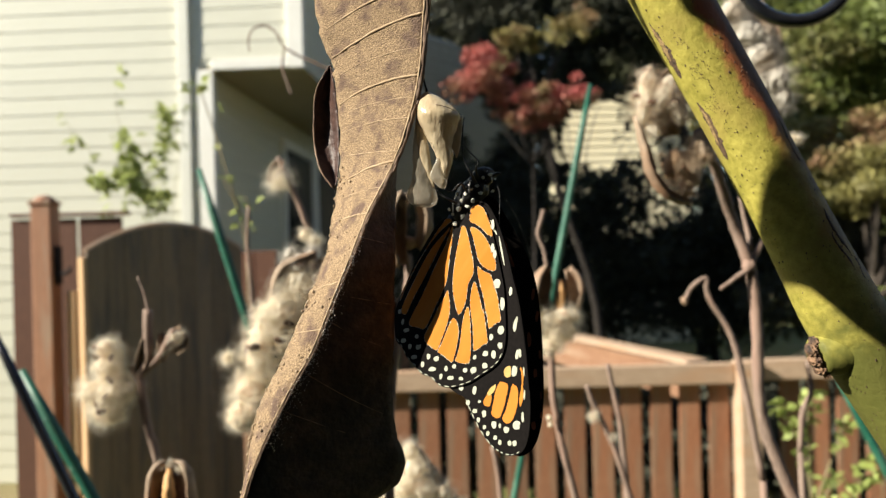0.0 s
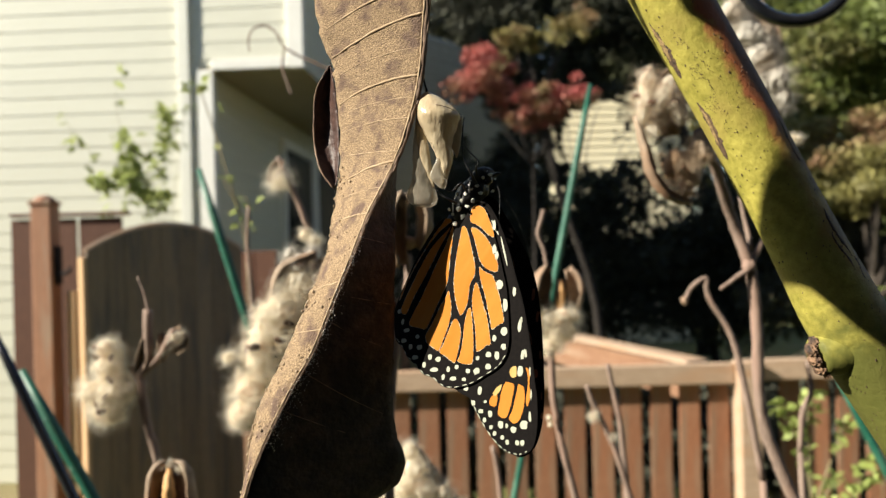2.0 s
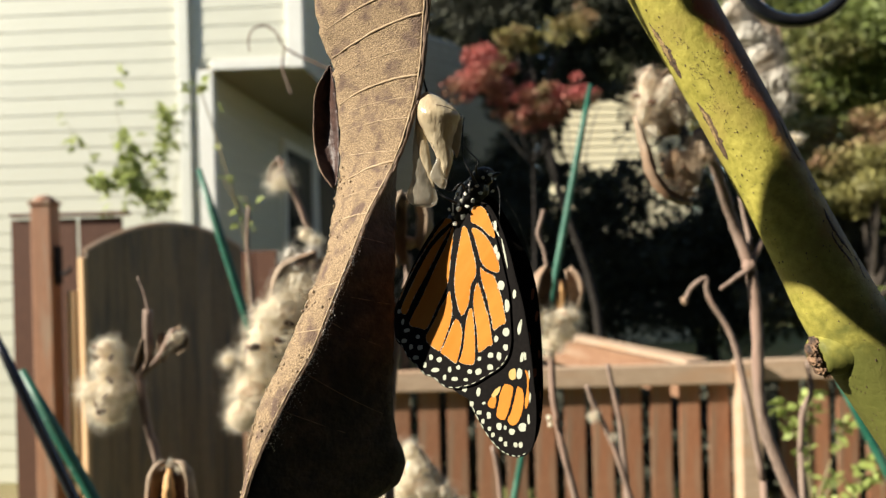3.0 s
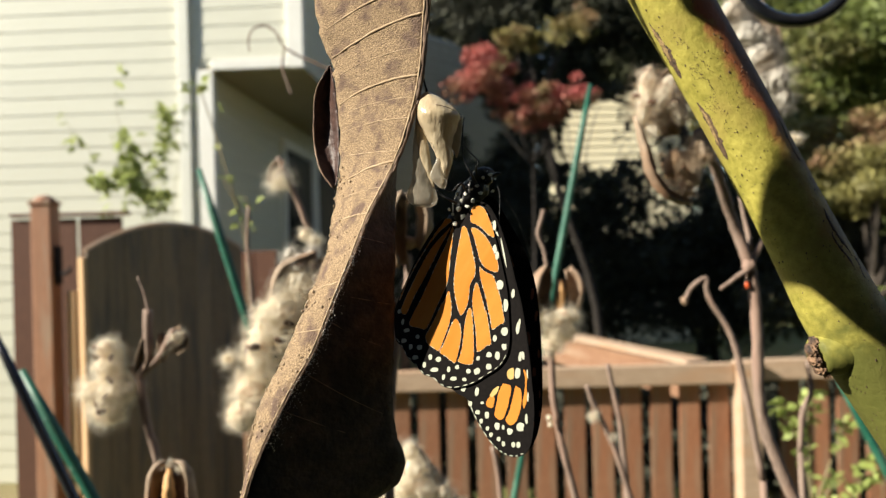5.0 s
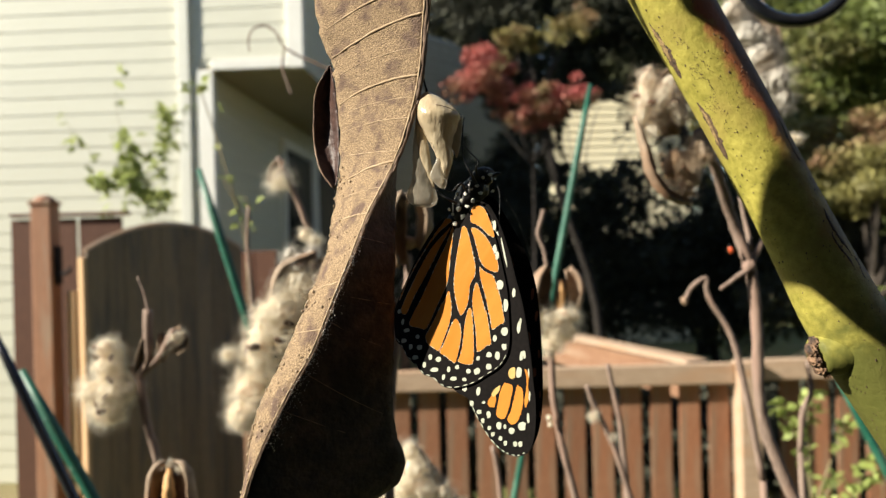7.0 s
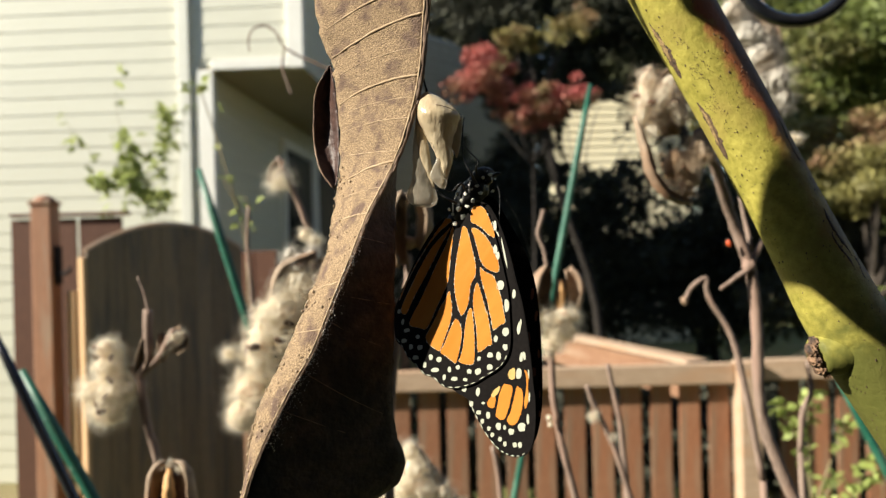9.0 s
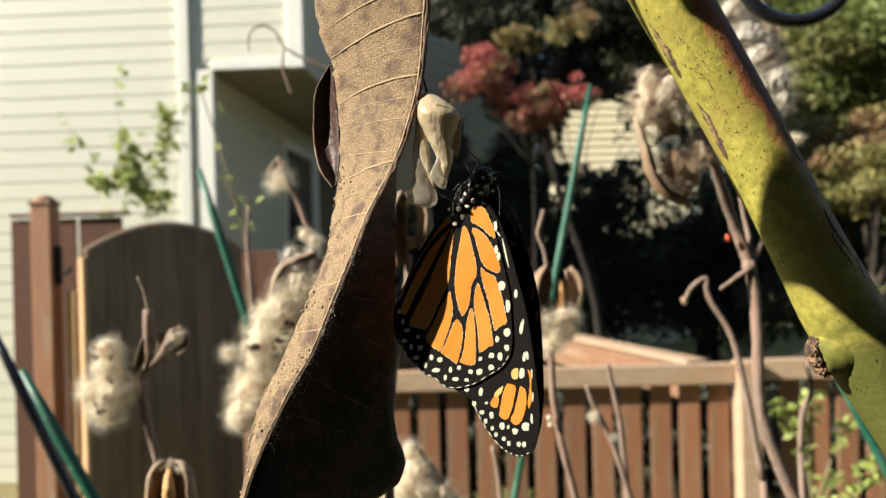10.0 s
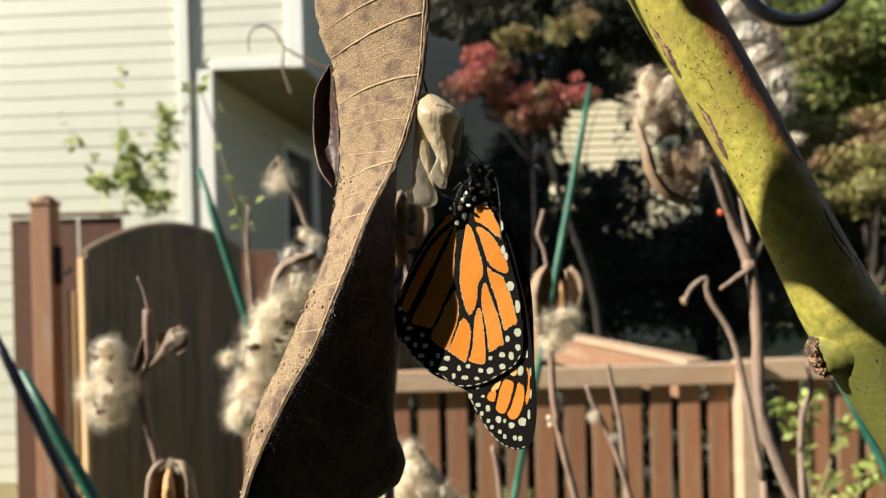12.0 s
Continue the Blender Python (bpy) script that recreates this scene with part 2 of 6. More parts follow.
EYE_BLACK = material("eye", (0.012, 0.010, 0.013), (0.02, 0.016, 0.02), 900, 0.12, clear=0.5)
BUG_RED = material("red_bug", (0.55, 0.07, 0.02), (0.75, 0.14, 0.04), 500, 0.4)


# ---- building helpers ----
MM = 0.001


def thing(name, at, label, category, group=""):
    """An Empty at a thing's base."""
    ob = new(name)
    ob.empty_display_size = 0.05
    ob.location = at
    return tagged(ob, label, category, group)


def part(name, bm, mat, parent=None, label="", smooth=False):
    """Links a bmesh, or a mesh, as one object under a thing or part."""
    if isinstance(bm, bmesh.types.BMesh):
        data = bpy.data.meshes.new(name)
        bmesh.ops.recalc_face_normals(bm, faces=bm.faces)
        bm.to_mesh(data)
        bm.free()
        data.materials.append(mat)
        if smooth:
            data.polygons.foreach_set("use_smooth", [True] * len(data.polygons))
    else:
        data = bm
    ob = new(name, data)
    ob.parent = parent
    if label:
        ob["label"] = label
    return ob


def plain_part(name, bm, mat, parent, label=""):
    """A part built in world coordinates under a thing that only stands somewhere."""
    ob = part(name, bm, mat, parent, label)
    ob.matrix_parent_inverse = Matrix.Translation(parent.location).inverted()
    return ob


def mesh_of(name, verts, faces, mat, smooth=False):
    data = bpy.data.meshes.new(name)
    data.from_pydata(verts, [], faces)
    data.materials.append(mat)
    if smooth:
        data.polygons.foreach_set("use_smooth", [True] * len(data.polygons))
    data.update()
    return data


def box(x0, x1, y0, y1, z0, z1, bevel=0.0, bm=None):
    bm = bm or bmesh.new()
    made = bmesh.ops.create_cube(bm, size=1.0, matrix=Matrix.LocRotScale(
        ((x0 + x1) / 2, (y0 + y1) / 2, (z0 + z1) / 2), None, (x1 - x0, y1 - y0, z1 - z0)))
    if bevel:
        edges = list({e for v in made["verts"] for e in v.link_edges})
        bmesh.ops.bevel(bm, geom=edges, offset=bevel, segments=2, affect="EDGES", profile=0.5)
    return bm


def spline(points, steps):
    """Catmull-Rom through points of any dimension."""
    p = [np.array(q, float) for q in points]
    p = [2 * p[0] - p[1]] + p + [2 * p[-1] - p[-2]]
    out = []
    for i in range(1, len(p) - 2):
        for k in range(steps):
            t = k / steps
            out.append(0.5 * (2 * p[i] + (p[i + 1] - p[i - 1]) * t + (2 * p[i - 1] - 5 * p[i] + 4 * p[i + 1] - p[i + 2]) * t * t
                              + (3 * p[i] - p[i - 1] - 3 * p[i + 1] + p[i + 2]) * t ** 3))
    out.append(p[-2])
    return out


def tube(points, radii, sides=10, steps=4, wobble=0.0, bm=None, scale=1.0, caps=True):
    """A round rod along a smooth line; radii by point."""
    bm = bm or bmesh.new()
    if isinstance(radii, (int, float)):
        radii = [radii] * len(points)
    line = spline([(*p, r) for p, r in zip(points, radii)], steps) if steps > 1 else [np.array((*p, r), float) for p, r in zip(points, radii)]
    side, rings = None, []
    for i, q in enumerate(line):
        a, b = line[max(i - 1, 0)][:3], line[min(i + 1, len(line) - 1)][:3]
        way = Vector(b - a).normalized()
        if side is None:
            side = way.orthogonal().normalized()
        side = (side - way * side.dot(way)).normalized()
        other = way.cross(side)
        ring = []
        for k in range(sides):
            ang = 2 * math.pi * k / sides
            r = q[3]
            place = Vector(q[:3]) + (side * math.cos(ang) + other * math.sin(ang)) * r
            if wobble:
                place += noise.noise_vector(place * (1.2 / max(r, 1e-6))) * r * wobble
            ring.append(bm.verts.new(place * scale))
        rings.append(ring)
    for a, b in zip(rings, rings[1:]):
        for k in range(sides):
            bm.faces.new((a[k], a[(k + 1) % sides], b[(k + 1) % sides], b[k]))
    if caps:
        bm.faces.new(rings[0][::-1])
        bm.faces.new(rings[-1])
    return bm


def blob(at, size, detail=3, rough=0.0, grain=1.0, bm=None, turn=None):
    """A rounded lump with an uneven surface; grain: bumps across its size."""
    bm = bm or bmesh.new()
    m = Matrix.LocRotScale(at, turn, size)
    made = bmesh.ops.create_icosphere(bm, subdivisions=detail, radius=1.0)
    seed = Vector(at) * 37.0
    for v in made["verts"]:
        c = v.co.copy()
        v.co = m @ (c * (1 + rough * noise.noise(c * grain + seed) + 0.5 * rough * noise.noise(c * grain * 2.7 + seed)))
    return bm


def slab(outline, z0, z1, smooth_by=0, bm=None, scale=MM, ragged=0.0):
    """A flat plate from an outline in its own plane; smooth_by rounds the corners."""
    pts = [np.array(p, float) for p in outline]
    if smooth_by:
        n = len(pts)
        wide = spline([pts[-2], pts[-1]] + pts + [pts[0], pts[1]], 5)
        pts = wide[10:10 + 5 * n]
    if ragged:
        pts = [p + np.array(noise.noise_vector(Vector((p[0] * 5.3, p[1] * 5.3, 0.3)))[:2]) * ragged for p in pts]
    bm = bm or bmesh.new()
    low = [bm.verts.new((p[0] * scale, p[1] * scale, z0 * scale)) for p in pts]
    top = [bm.verts.new((p[0] * scale, p[1] * scale, z1 * scale)) for p in pts]
    bm.faces.new(low[::-1])
    bm.faces.new(top)
    n = len(pts)
    for i in range(n):
        bm.faces.new((low[i], low[(i + 1) % n], top[(i + 1) % n], top[i]))
    return bm


def leaf_mesh(name, length, width, mat, bend=0.25):
    """One leaf with a folded midrib and a drooping tip, its base at the origin."""
    rows = [(0.0, 0.06), (0.15, 0.55), (0.4, 1.0), (0.65, 0.85), (0.85, 0.45), (1.0, 0.02)]
    verts, faces = [], []
    for t, w in rows:
        y, z = t * length, -bend * length * t * t
        verts += [(-w * width / 2, y, z + 0.18 * w * width), (0, y, z), (w * width / 2, y, z + 0.18 * w * width)]
    for i in range(len(rows) - 1):
        a = 3 * i
        faces += [(a, a + 1, a + 4, a + 3), (a + 1, a + 2, a + 5, a + 4)]
    return mesh_of(name, verts, faces, mat, True)


def leaf_cloud(name, spots, count, leaf, mat, rng, thin=0.0):
    """Many small leaves in clumps. spots: (centre, radii) of the clumps; gaps stay between them."""
    weights = np.array([r[0] * r[1] * r[2] for _, r in spots]) ** 0.75
    pick = rng.choice(len(spots), count, p=weights / weights.sum())
    c = np.array([s[0] for s in spots])[pick]
    r = np.array([s[1] for s in spots])[pick]
    way = rng.normal(size=(count, 3))
    way /= np.linalg.norm(way, axis=1)[:, None]
    place = c + r * way * (rng.random(count) ** 0.45)[:, None]
    a = rng.normal(size=(count, 3))
    a /= np.linalg.norm(a, axis=1)[:, None]
    b = np.cross(a, rng.normal(size=(count, 3)))
    b /= np.linalg.norm(b, axis=1)[:, None]
    s = leaf * rng.uniform(0.6, 1.3, count)[:, None]
    verts = np.stack([place - a * s, place - b * s * 0.45, place + a * s, place + b * s * 0.45], 1).reshape(-1, 3)
    faces = np.arange(4 * count).reshape(-1, 4)
    data = bpy.data.meshes.new(name)
    data.from_pydata(verts.tolist(), [], faces.tolist())
    data.materials.append(mat)
    return data


def tree(name, base, height, trunk_r, crown, leaf, count, mat, label, category, seed, clumps=26, lobes=(), limbs=7, bark=None):
    """A tapered trunk with limbs, and a crown of many small leaves in uneven clumps."""
    rng = np.random.default_rng(seed)
    base = (base[0], base[1], GROUND_Z)
    t = thing(name, base, label, category)
    (cx, cy, cz), (rx, ry, rz) = crown
    c = Vector((cx, cy, cz)) - Vector(base)
    bend = rng.uniform(-0.12, 0.12, 2) * height * 0.3
    line = [(0, 0, -0.05), (bend[0], bend[1], height * 0.35), (c.x * 0.6, c.y * 0.6, height * 0.65), (c.x, c.y, max(c.z, height * 0.85))]
    part("trunk", tube(line, [trunk_r * 1.15, trunk_r * 0.8, trunk_r * 0.55, trunk_r * 0.15], 9, 4, 0.2), bark or BARK, t, smooth=True)
    spots = []
    for _ in range(clumps):
        w = rng.normal(size=3)
        w /= np.linalg.norm(w)
        k = rng.random() ** 0.4
        s = rng.uniform(0.22, 0.45)
        spots.append(((c.x + rx * w[0] * k, c.y + ry * w[1] * k, c.z + rz * w[2] * k), (rx * s, ry * s, rz * s * 0.8)))
    for i in range(limbs):
        end = spots[i % len(spots)][0]
        f = rng.uniform(0.3, 0.7)
        start = np.array(line[1]) * (1 - f) + np.array(line[2]) * f
        mid = (start + np.array(end)) / 2 + rng.normal(size=3) * 0.06 * height * 0.3
        bm = tube([start, mid, end], [trunk_r * 0.4, trunk_r * 0.25, trunk_r * 0.07], 6, 3, 0.2)
        part("limb", bm, bark or BARK, t, smooth=True)
    part("crown", leaf_cloud("crown", spots, count, leaf, mat, rng), mat, t)
    for at, (ax, ay, az), leaves, tint in lobes:
        o = np.array(at) - np.array(base)
        spots = []
        for _ in range(9):
            w = rng.normal(size=3) * 0.45
            s = rng.uniform(0.3, 0.55)
            spots.append(((o[0] + ax * w[0], o[1] + ay * w[1], o[2] + az * w[2]), (ax * s, ay * s, az * s)))
        start = np.array(line[2]) * 0.4 + np.array(line[3]) * 0.6
        part("limb", tube([start, (start + o) / 2 + rng.normal(size=3) * 0.05, o], [trunk_r * 0.4, trunk_r * 0.25, trunk_r * 0.1], 6, 3, 0.2), bark or BARK, t, smooth=True)
        part("crown", leaf_cloud("crown", spots, leaves, leaf, tint, rng), tint, t)
    return t


# ---- ground ----
bm = bmesh.new()
bmesh.ops.create_grid(bm, x_segments=60, y_segments=60, size=60.0)
for v in bm.verts:
    far = max(abs(v.co.x), abs(v.co.y))
    v.co.z = GROUND_Z + (0.0 if far > 50 else 0.025 * noise.noise(v.co * 0.35))
    if far > 59:
        v.co.x, v.co.y = v.co.x * 25, v.co.y * 25
tagged(part("ground", bm, LAWN, smooth=True), "patchy green and straw coloured lawn", "lawn", kind="structure")
rng = np.random.default_rng(5)
n = 9000
foot = np.stack([rng.uniform(-1.5, 5.5, n), rng.uniform(3.6, 8.0, n), np.full(n, GROUND_Z - 0.02)], 1)
tip = foot + np.stack([rng.normal(0, 0.03, n), rng.normal(0, 0.03, n), rng.uniform(0.05, 0.13, n)], 1)
side = np.stack([rng.normal(0, 0.005, n), rng.normal(0, 0.005, n), np.zeros(n)], 1)
tagged(part("grass", mesh_of("grass", np.stack([foot - side, foot + side, tip], 1).reshape(-1, 3).tolist(),
                             np.arange(3 * n).reshape(-1, 3).tolist(), GRASS), GRASS),
       "short sunlit grass beyond the picket fence", "grass", kind="stuff")

# ---- the cream house ----
HX, HY, OX, SOFFIT_Z, TOP_Z, BACK_Y = -1.70, 5.75, -1.01, 2.79, 5.3, 10.8
house = thing("house", (HX, HY, 0), "two storey house in cream vinyl siding with a jutting upper storey", "house")
house.rotation_euler = (0, 0, radians(-3))


def house_part(name, bm, mat, label="", parent=None):
    ob = part(name, bm, mat, parent or house, label)
    if parent is None:
        ob.matrix_parent_inverse = Matrix.Translation(house.location).inverted()
    return ob


lower = house_part("lower_wall", box(-9.5, HX - 0.02, HY + 0.02, BACK_Y, GROUND_Z - 0.1, SOFFIT_Z - 0.004), SIDING)
upper = house_part("upper_wall", box(-9.5, OX - 0.02, HY + 0.024, BACK_Y, SOFFIT_Z + 0.03, TOP_Z), SIDING)
house_part("soffit", box(HX - 0.1, OX - 0.004, HY + 0.03, BACK_Y, SOFFIT_Z, SOFFIT_Z + 0.026), SOFFIT, "shaded soffit")
bm = bmesh.new()
ridge = [(-10.0, HY - 0.35, TOP_Z), (OX + 0.35, HY - 0.35, TOP_Z), (OX + 0.35, BACK_Y + 0.35, TOP_Z), (-10.0, BACK_Y + 0.35, TOP_Z),
         (-10.0, (HY + BACK_Y) / 2, TOP_Z + 0.8), (OX + 0.35, (HY + BACK_Y) / 2, TOP_Z + 0.8)]
rv = [bm.verts.new(p) for p in ridge]
for f in ((0, 1, 5, 4), (2, 3, 4, 5), (1, 2, 5), (3, 0, 4), (0, 3, 2, 1)):
    bm.faces.new([rv[i] for i in f])
house_part("roof", bm, ROOFING, "dark shingle roof")
house_part("corner_trim", box(HX - 0.105, HX + 0.012, HY - 0.006, HY + 0.07, GROUND_Z - 0.05, SOFFIT_Z - 0.002, 0.006), TRIM, "white corner trim")
house_part("corner_trim", box(OX - 0.115, OX + 0.012, HY - 0.008, HY + 0.07, SOFFIT_Z - 0.01, TOP_Z, 0.006), TRIM, "white corner trim")
house_part("band_trim", box(HX + 0.0, OX - 0.118, HY - 0.004, HY + 0.03, SOFFIT_Z - 0.006, SOFFIT_Z + 0.075, 0.006), TRIM, "white band under the upper storey")
spout = house_part("downspout", box(HX - 0.255, HX - 0.160, HY - 0.022, HY - 0.002, GROUND_Z, TOP_Z, 0.008), SPOUT, "pale downspout")
for z in (0.6, 2.4, 4.2):
    part("bracket", box(HX - 0.262, HX - 0.158, HY - 0.025, HY - 0.001, z, z + 0.03, 0.003), SPOUT, spout)
# a glazed patio door in the shaded side wall
win = house_part("patio_door", box(HX + 0.002, HX + 0.010, 7.80, 10.55, 0.30, 2.46), DARK_ROOM, "dark glazed patio door")
for y0, y1, z0, z1 in ((7.70, 7.80, 0.22, 2.56), (10.55, 10.65, 0.22, 2.56), (7.80, 10.55, 2.46, 2.56), (7.80, 10.55, 0.22, 0.30), (8.98, 9.30, 0.30, 2.46)):
    part("door_frame", box(HX - 0.01, HX + 0.035, y0, y1, z0, z1, 0.004), TRIM, win)
for y0, y1 in ((7.80, 8.98), (9.30, 10.55)):
    part("pane", box(HX + 0.014, HX + 0.018, y0, y1, 0.30, 2.46), PANE, win, "dark reflecting pane")

# ---- the grey house behind, its near side in shade ----
far = thing("neighbour_house", (-2.2, 14.0, GROUND_Z), "grey sided house wall in deep shade", "house")
GREY = material("grey_siding", (0.21, 0.20, 0.17), (0.27, 0.255, 0.22), 8, 0.6)
m = pose(-1.6, 13.0, 0, 0, 0, 52)
rows = []
for i in range(39):
    z = GROUND_Z + i * 0.15
    rows.append((z, z + 0.15))
bm = bmesh.new()
for z0, z1 in rows:
    v = [bm.verts.new(m @ Vector(p)) for p in ((0, -0.03, z0), (5.5, -0.03, z0), (5.5, 0, z1), (0, 0, z1))]
    bm.faces.new(v)
    w = [bm.verts.new(m @ Vector(p)) for p in ((0, 0, z0), (5.5, 0, z0), (5.5, -0.03, z0), (0, -0.03, z0))]
    bm.faces.new(w)
ob = part("siding", bm, GREY, far)
ob.matrix_parent_inverse = Matrix.Translation(far.location).inverted()
ob = part("wall", box(-5.6, -1.6, 13.1, 17.0, GROUND_Z, 6.6), GREY, far)
ob.matrix_parent_inverse = Matrix.Translation(far.location).inverted()

# ---- the distant sunlit house seen through the trees ----
distant = thing("distant_house", (2.7, 13.2, GROUND_Z), "pale sunlit house seen through gaps in the trees", "house")
plain_part("wall", box(1.94, 4.29, 13.25, 13.6, GROUND_Z, 4.4), CREAM_SIDING, distant)
bm = bmesh.new()
for i in range(30):
    z = 0.33 + i * 0.132
    v = [bm.verts.new(p) for p in ((1.94, 13.19, z), (4.29, 13.19, z), (4.29, 13.21, z + 0.132), (1.94, 13.21, z + 0.132))]
    bm.faces.new(v)
    w = [bm.verts.new(p) for p in ((1.94, 13.21, z), (4.29, 13.21, z), (4.29, 13.19, z), (1.94, 13.19, z))]
    bm.faces.new(w)
plain_part("siding", bm, CREAM_SIDING, distant)


# ---- unseen wall added behind the viewer to cut sky light ----
wall = tagged(part("sky_block_south", box(-2.0, 8.0, -1.7, -1.45, GROUND_Z - 0.05, 5.4), SKY_BLOCK_BROWN), "unseen dark brown wall added to block sky light", "wall", kind="structure")


# Two more unseen walls, added to block the bright low sky.
for name, span in (("sky_block_west", (-9.75, -9.55, -1.7, 5.7)), ("sky_block_southwest", (-9.5, -2.01, -1.7, -1.5))):
    tagged(part(name, box(*span, GROUND_Z - 0.05, 3.2), SKY_BLOCK_BROWN), "unseen dark brown wall added to block low sky light", "wall", kind="structure")


# ---- fences ----
FY, RAIL_TOP, PITCH = 3.30, 0.89, 0.1262
fence = thing("picket_fence", (0.6, FY, 0), "low cedar picket fence with a pale weathered top rail", "fence")
plain_part("top_rail", box(-0.9, 1.235, FY - 0.02, FY + 0.02, RAIL_TOP - 0.100, RAIL_TOP - 0.010, 0.006), CAP_WOOD, fence, "pale weathered rail")
plain_part("top_rail", box(1.335, 2.9, FY - 0.02, FY + 0.02, RAIL_TOP - 0.088, RAIL_TOP + 0.002, 0.006), CAP_WOOD, fence, "pale weathered rail")
plain_part("bottom_rail", box(-0.9, 2.9, FY + 0.022, FY + 0.06, GROUND_Z + 0.12, GROUND_Z + 0.2, 0.004), CEDAR, fence)
plain_part("post", box(1.238, 1.332, FY - 0.06, FY + 0.035, GROUND_Z - 0.05, RAIL_TOP - 0.002, 0.008), CAP_WOOD, fence, "pale square post")

# the run that goes away from the corner post
B0, B1 = Vector((1.17, 3.40, 0)), Vector((-0.45, 8.2, 0))
run = (B1 - B0).normalized()
turn = math.degrees(math.atan2(run.y, run.x))
back = thing("rail_fence", tuple(B0), "cedar fence rail on posts leading away to the trees", "fence")
back.rotation_euler = (0, 0, radians(turn))
LEN = (B1 - B0).length
part("top_rail", box(0.05, LEN, 0.042, 0.07, RAIL_TOP - 0.20, RAIL_TOP - 0.040, 0.005), RAIL_WOOD, back)
part("cap_board", box(0.05, LEN, -0.03, 0.09, RAIL_TOP - 0.038, RAIL_TOP - 0.016, 0.006), CAP_WOOD, back, "pale cap board")

# tall board fence with its post
board_fence = thing("board_fence", (-1.7, 4.2, 0), "tall dark red-brown board fence, shade put into its colour", "fence")
plain_part("rail", box(-2.36, -1.72, 4.225, 4.265, 1.3, 1.39, 0.004), SHADED_BOARD, board_fence)
plain_part("rail", box(-2.36, -0.86, 4.225, 4.265, 0.3, 0.39, 0.004), SHADED_BOARD, board_fence)
plain_part("cap_strip", box(-2.36, -1.72, 4.18, 4.25, 1.632, 1.652, 0.004), SHADED_BOARD, board_fence)
gate_post = thing("gate_post", (-1.862, 3.6, 0), "tall weathered cedar gate post with a rounded cap", "post")
bm = box(-0.047, 0.047, -0.047, 0.047, GROUND_Z - 0.05, 1.655, 0.006)
part("shaft", bm, POST_WOOD, gate_post)
bm = box(-0.054, 0.054, -0.054, 0.054, 1.655, 1.672, 0.004)
blob((0, 0, 1.668), (0.051, 0.051, 0.034), 3, bm=bm)
part("cap", bm, POST_WOOD, gate_post, "grey weathered rounded cap")
latch = part("latch", box(0.048, 0.062, -0.03, 0.03, 1.28, 1.46, 0.004), LATCH, gate_post, "black iron latch")
part("latch_bar", tube([(0.06, -0.02, 1.33), (0.11, -0.03, 1.335), (0.13, -0.03, 1.36)], 0.009, 8, 3), LATCH, latch)
part("stop_board", box(0.10, 0.14, -0.02, 0.02, GROUND_Z, 1.25, 0.004), GATE_SUNLIT, gate_post, "gate stop in the same sunlit tone")

G0, G1 = Vector((-1.628, 3.50, 0)), Vector((-1.075, 4.10, 0))
gw = (G1 - G0).length
gate = thing("garden_gate", tuple(G0), "dark weathered board gate with an arched top, standing ajar", "gate")
gate.rotation_euler = (0, 0, math.atan2(G1.y - G0.y, G1.x - G0.x))


def arch(s):
    """Height of the gate's top at the share s of its width."""
    return 1.41 + 0.14 * math.sin(math.pi * min(max(s * 0.96 + 0.02, 0), 1)) ** 0.8


boards = 9
for i in range(boards):
    x0, x1 = gw * i / boards + 0.0015, gw * (i + 1) / boards - 0.0015
    bm = bmesh.new()
    xs = [x0, (x0 + x1) / 2, x1]
    low = [bm.verts.new((x, y, GROUND_Z + 0.06)) for y in (0.0, 0.02) for x in xs]
    top = [bm.verts.new((x, y, arch(x / gw))) for y in (0.0, 0.02) for x in xs]
    for a, b in ((0, 1), (1, 2), (2, 5), (5, 4), (4, 3), (3, 0)):
        bm.faces.new((low[a], low[b], top[b], top[a]))
    bm.faces.new((top[0], top[1], top[4], top[3]))
    bm.faces.new((top[1], top[2], top[5], top[4]))
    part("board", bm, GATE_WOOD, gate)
part("edge_stile", box(-0.02, 0.0, -0.004, 0.05, GROUND_Z + 0.05, 1.405, 0.003), GATE_SUNLIT, gate, "pale edge of the gate, sunlight put into its colour")
line = [(gw * k / 12, 0.018, arch(k / 12) + 0.008) for k in range(13)]
# Pale rail wood stands in for sunlight along the boards' top edge.
part("arch_cap", tube(line, 0.014, 6, 2), CAP_WOOD, gate, "arched cap strip, pale for its sunlit top edge")
for z in (0.35, 1.2):
    part("brace", box(0.0, gw, 0.022, 0.05, z, z + 0.09, 0.004), GATE_WOOD, gate)


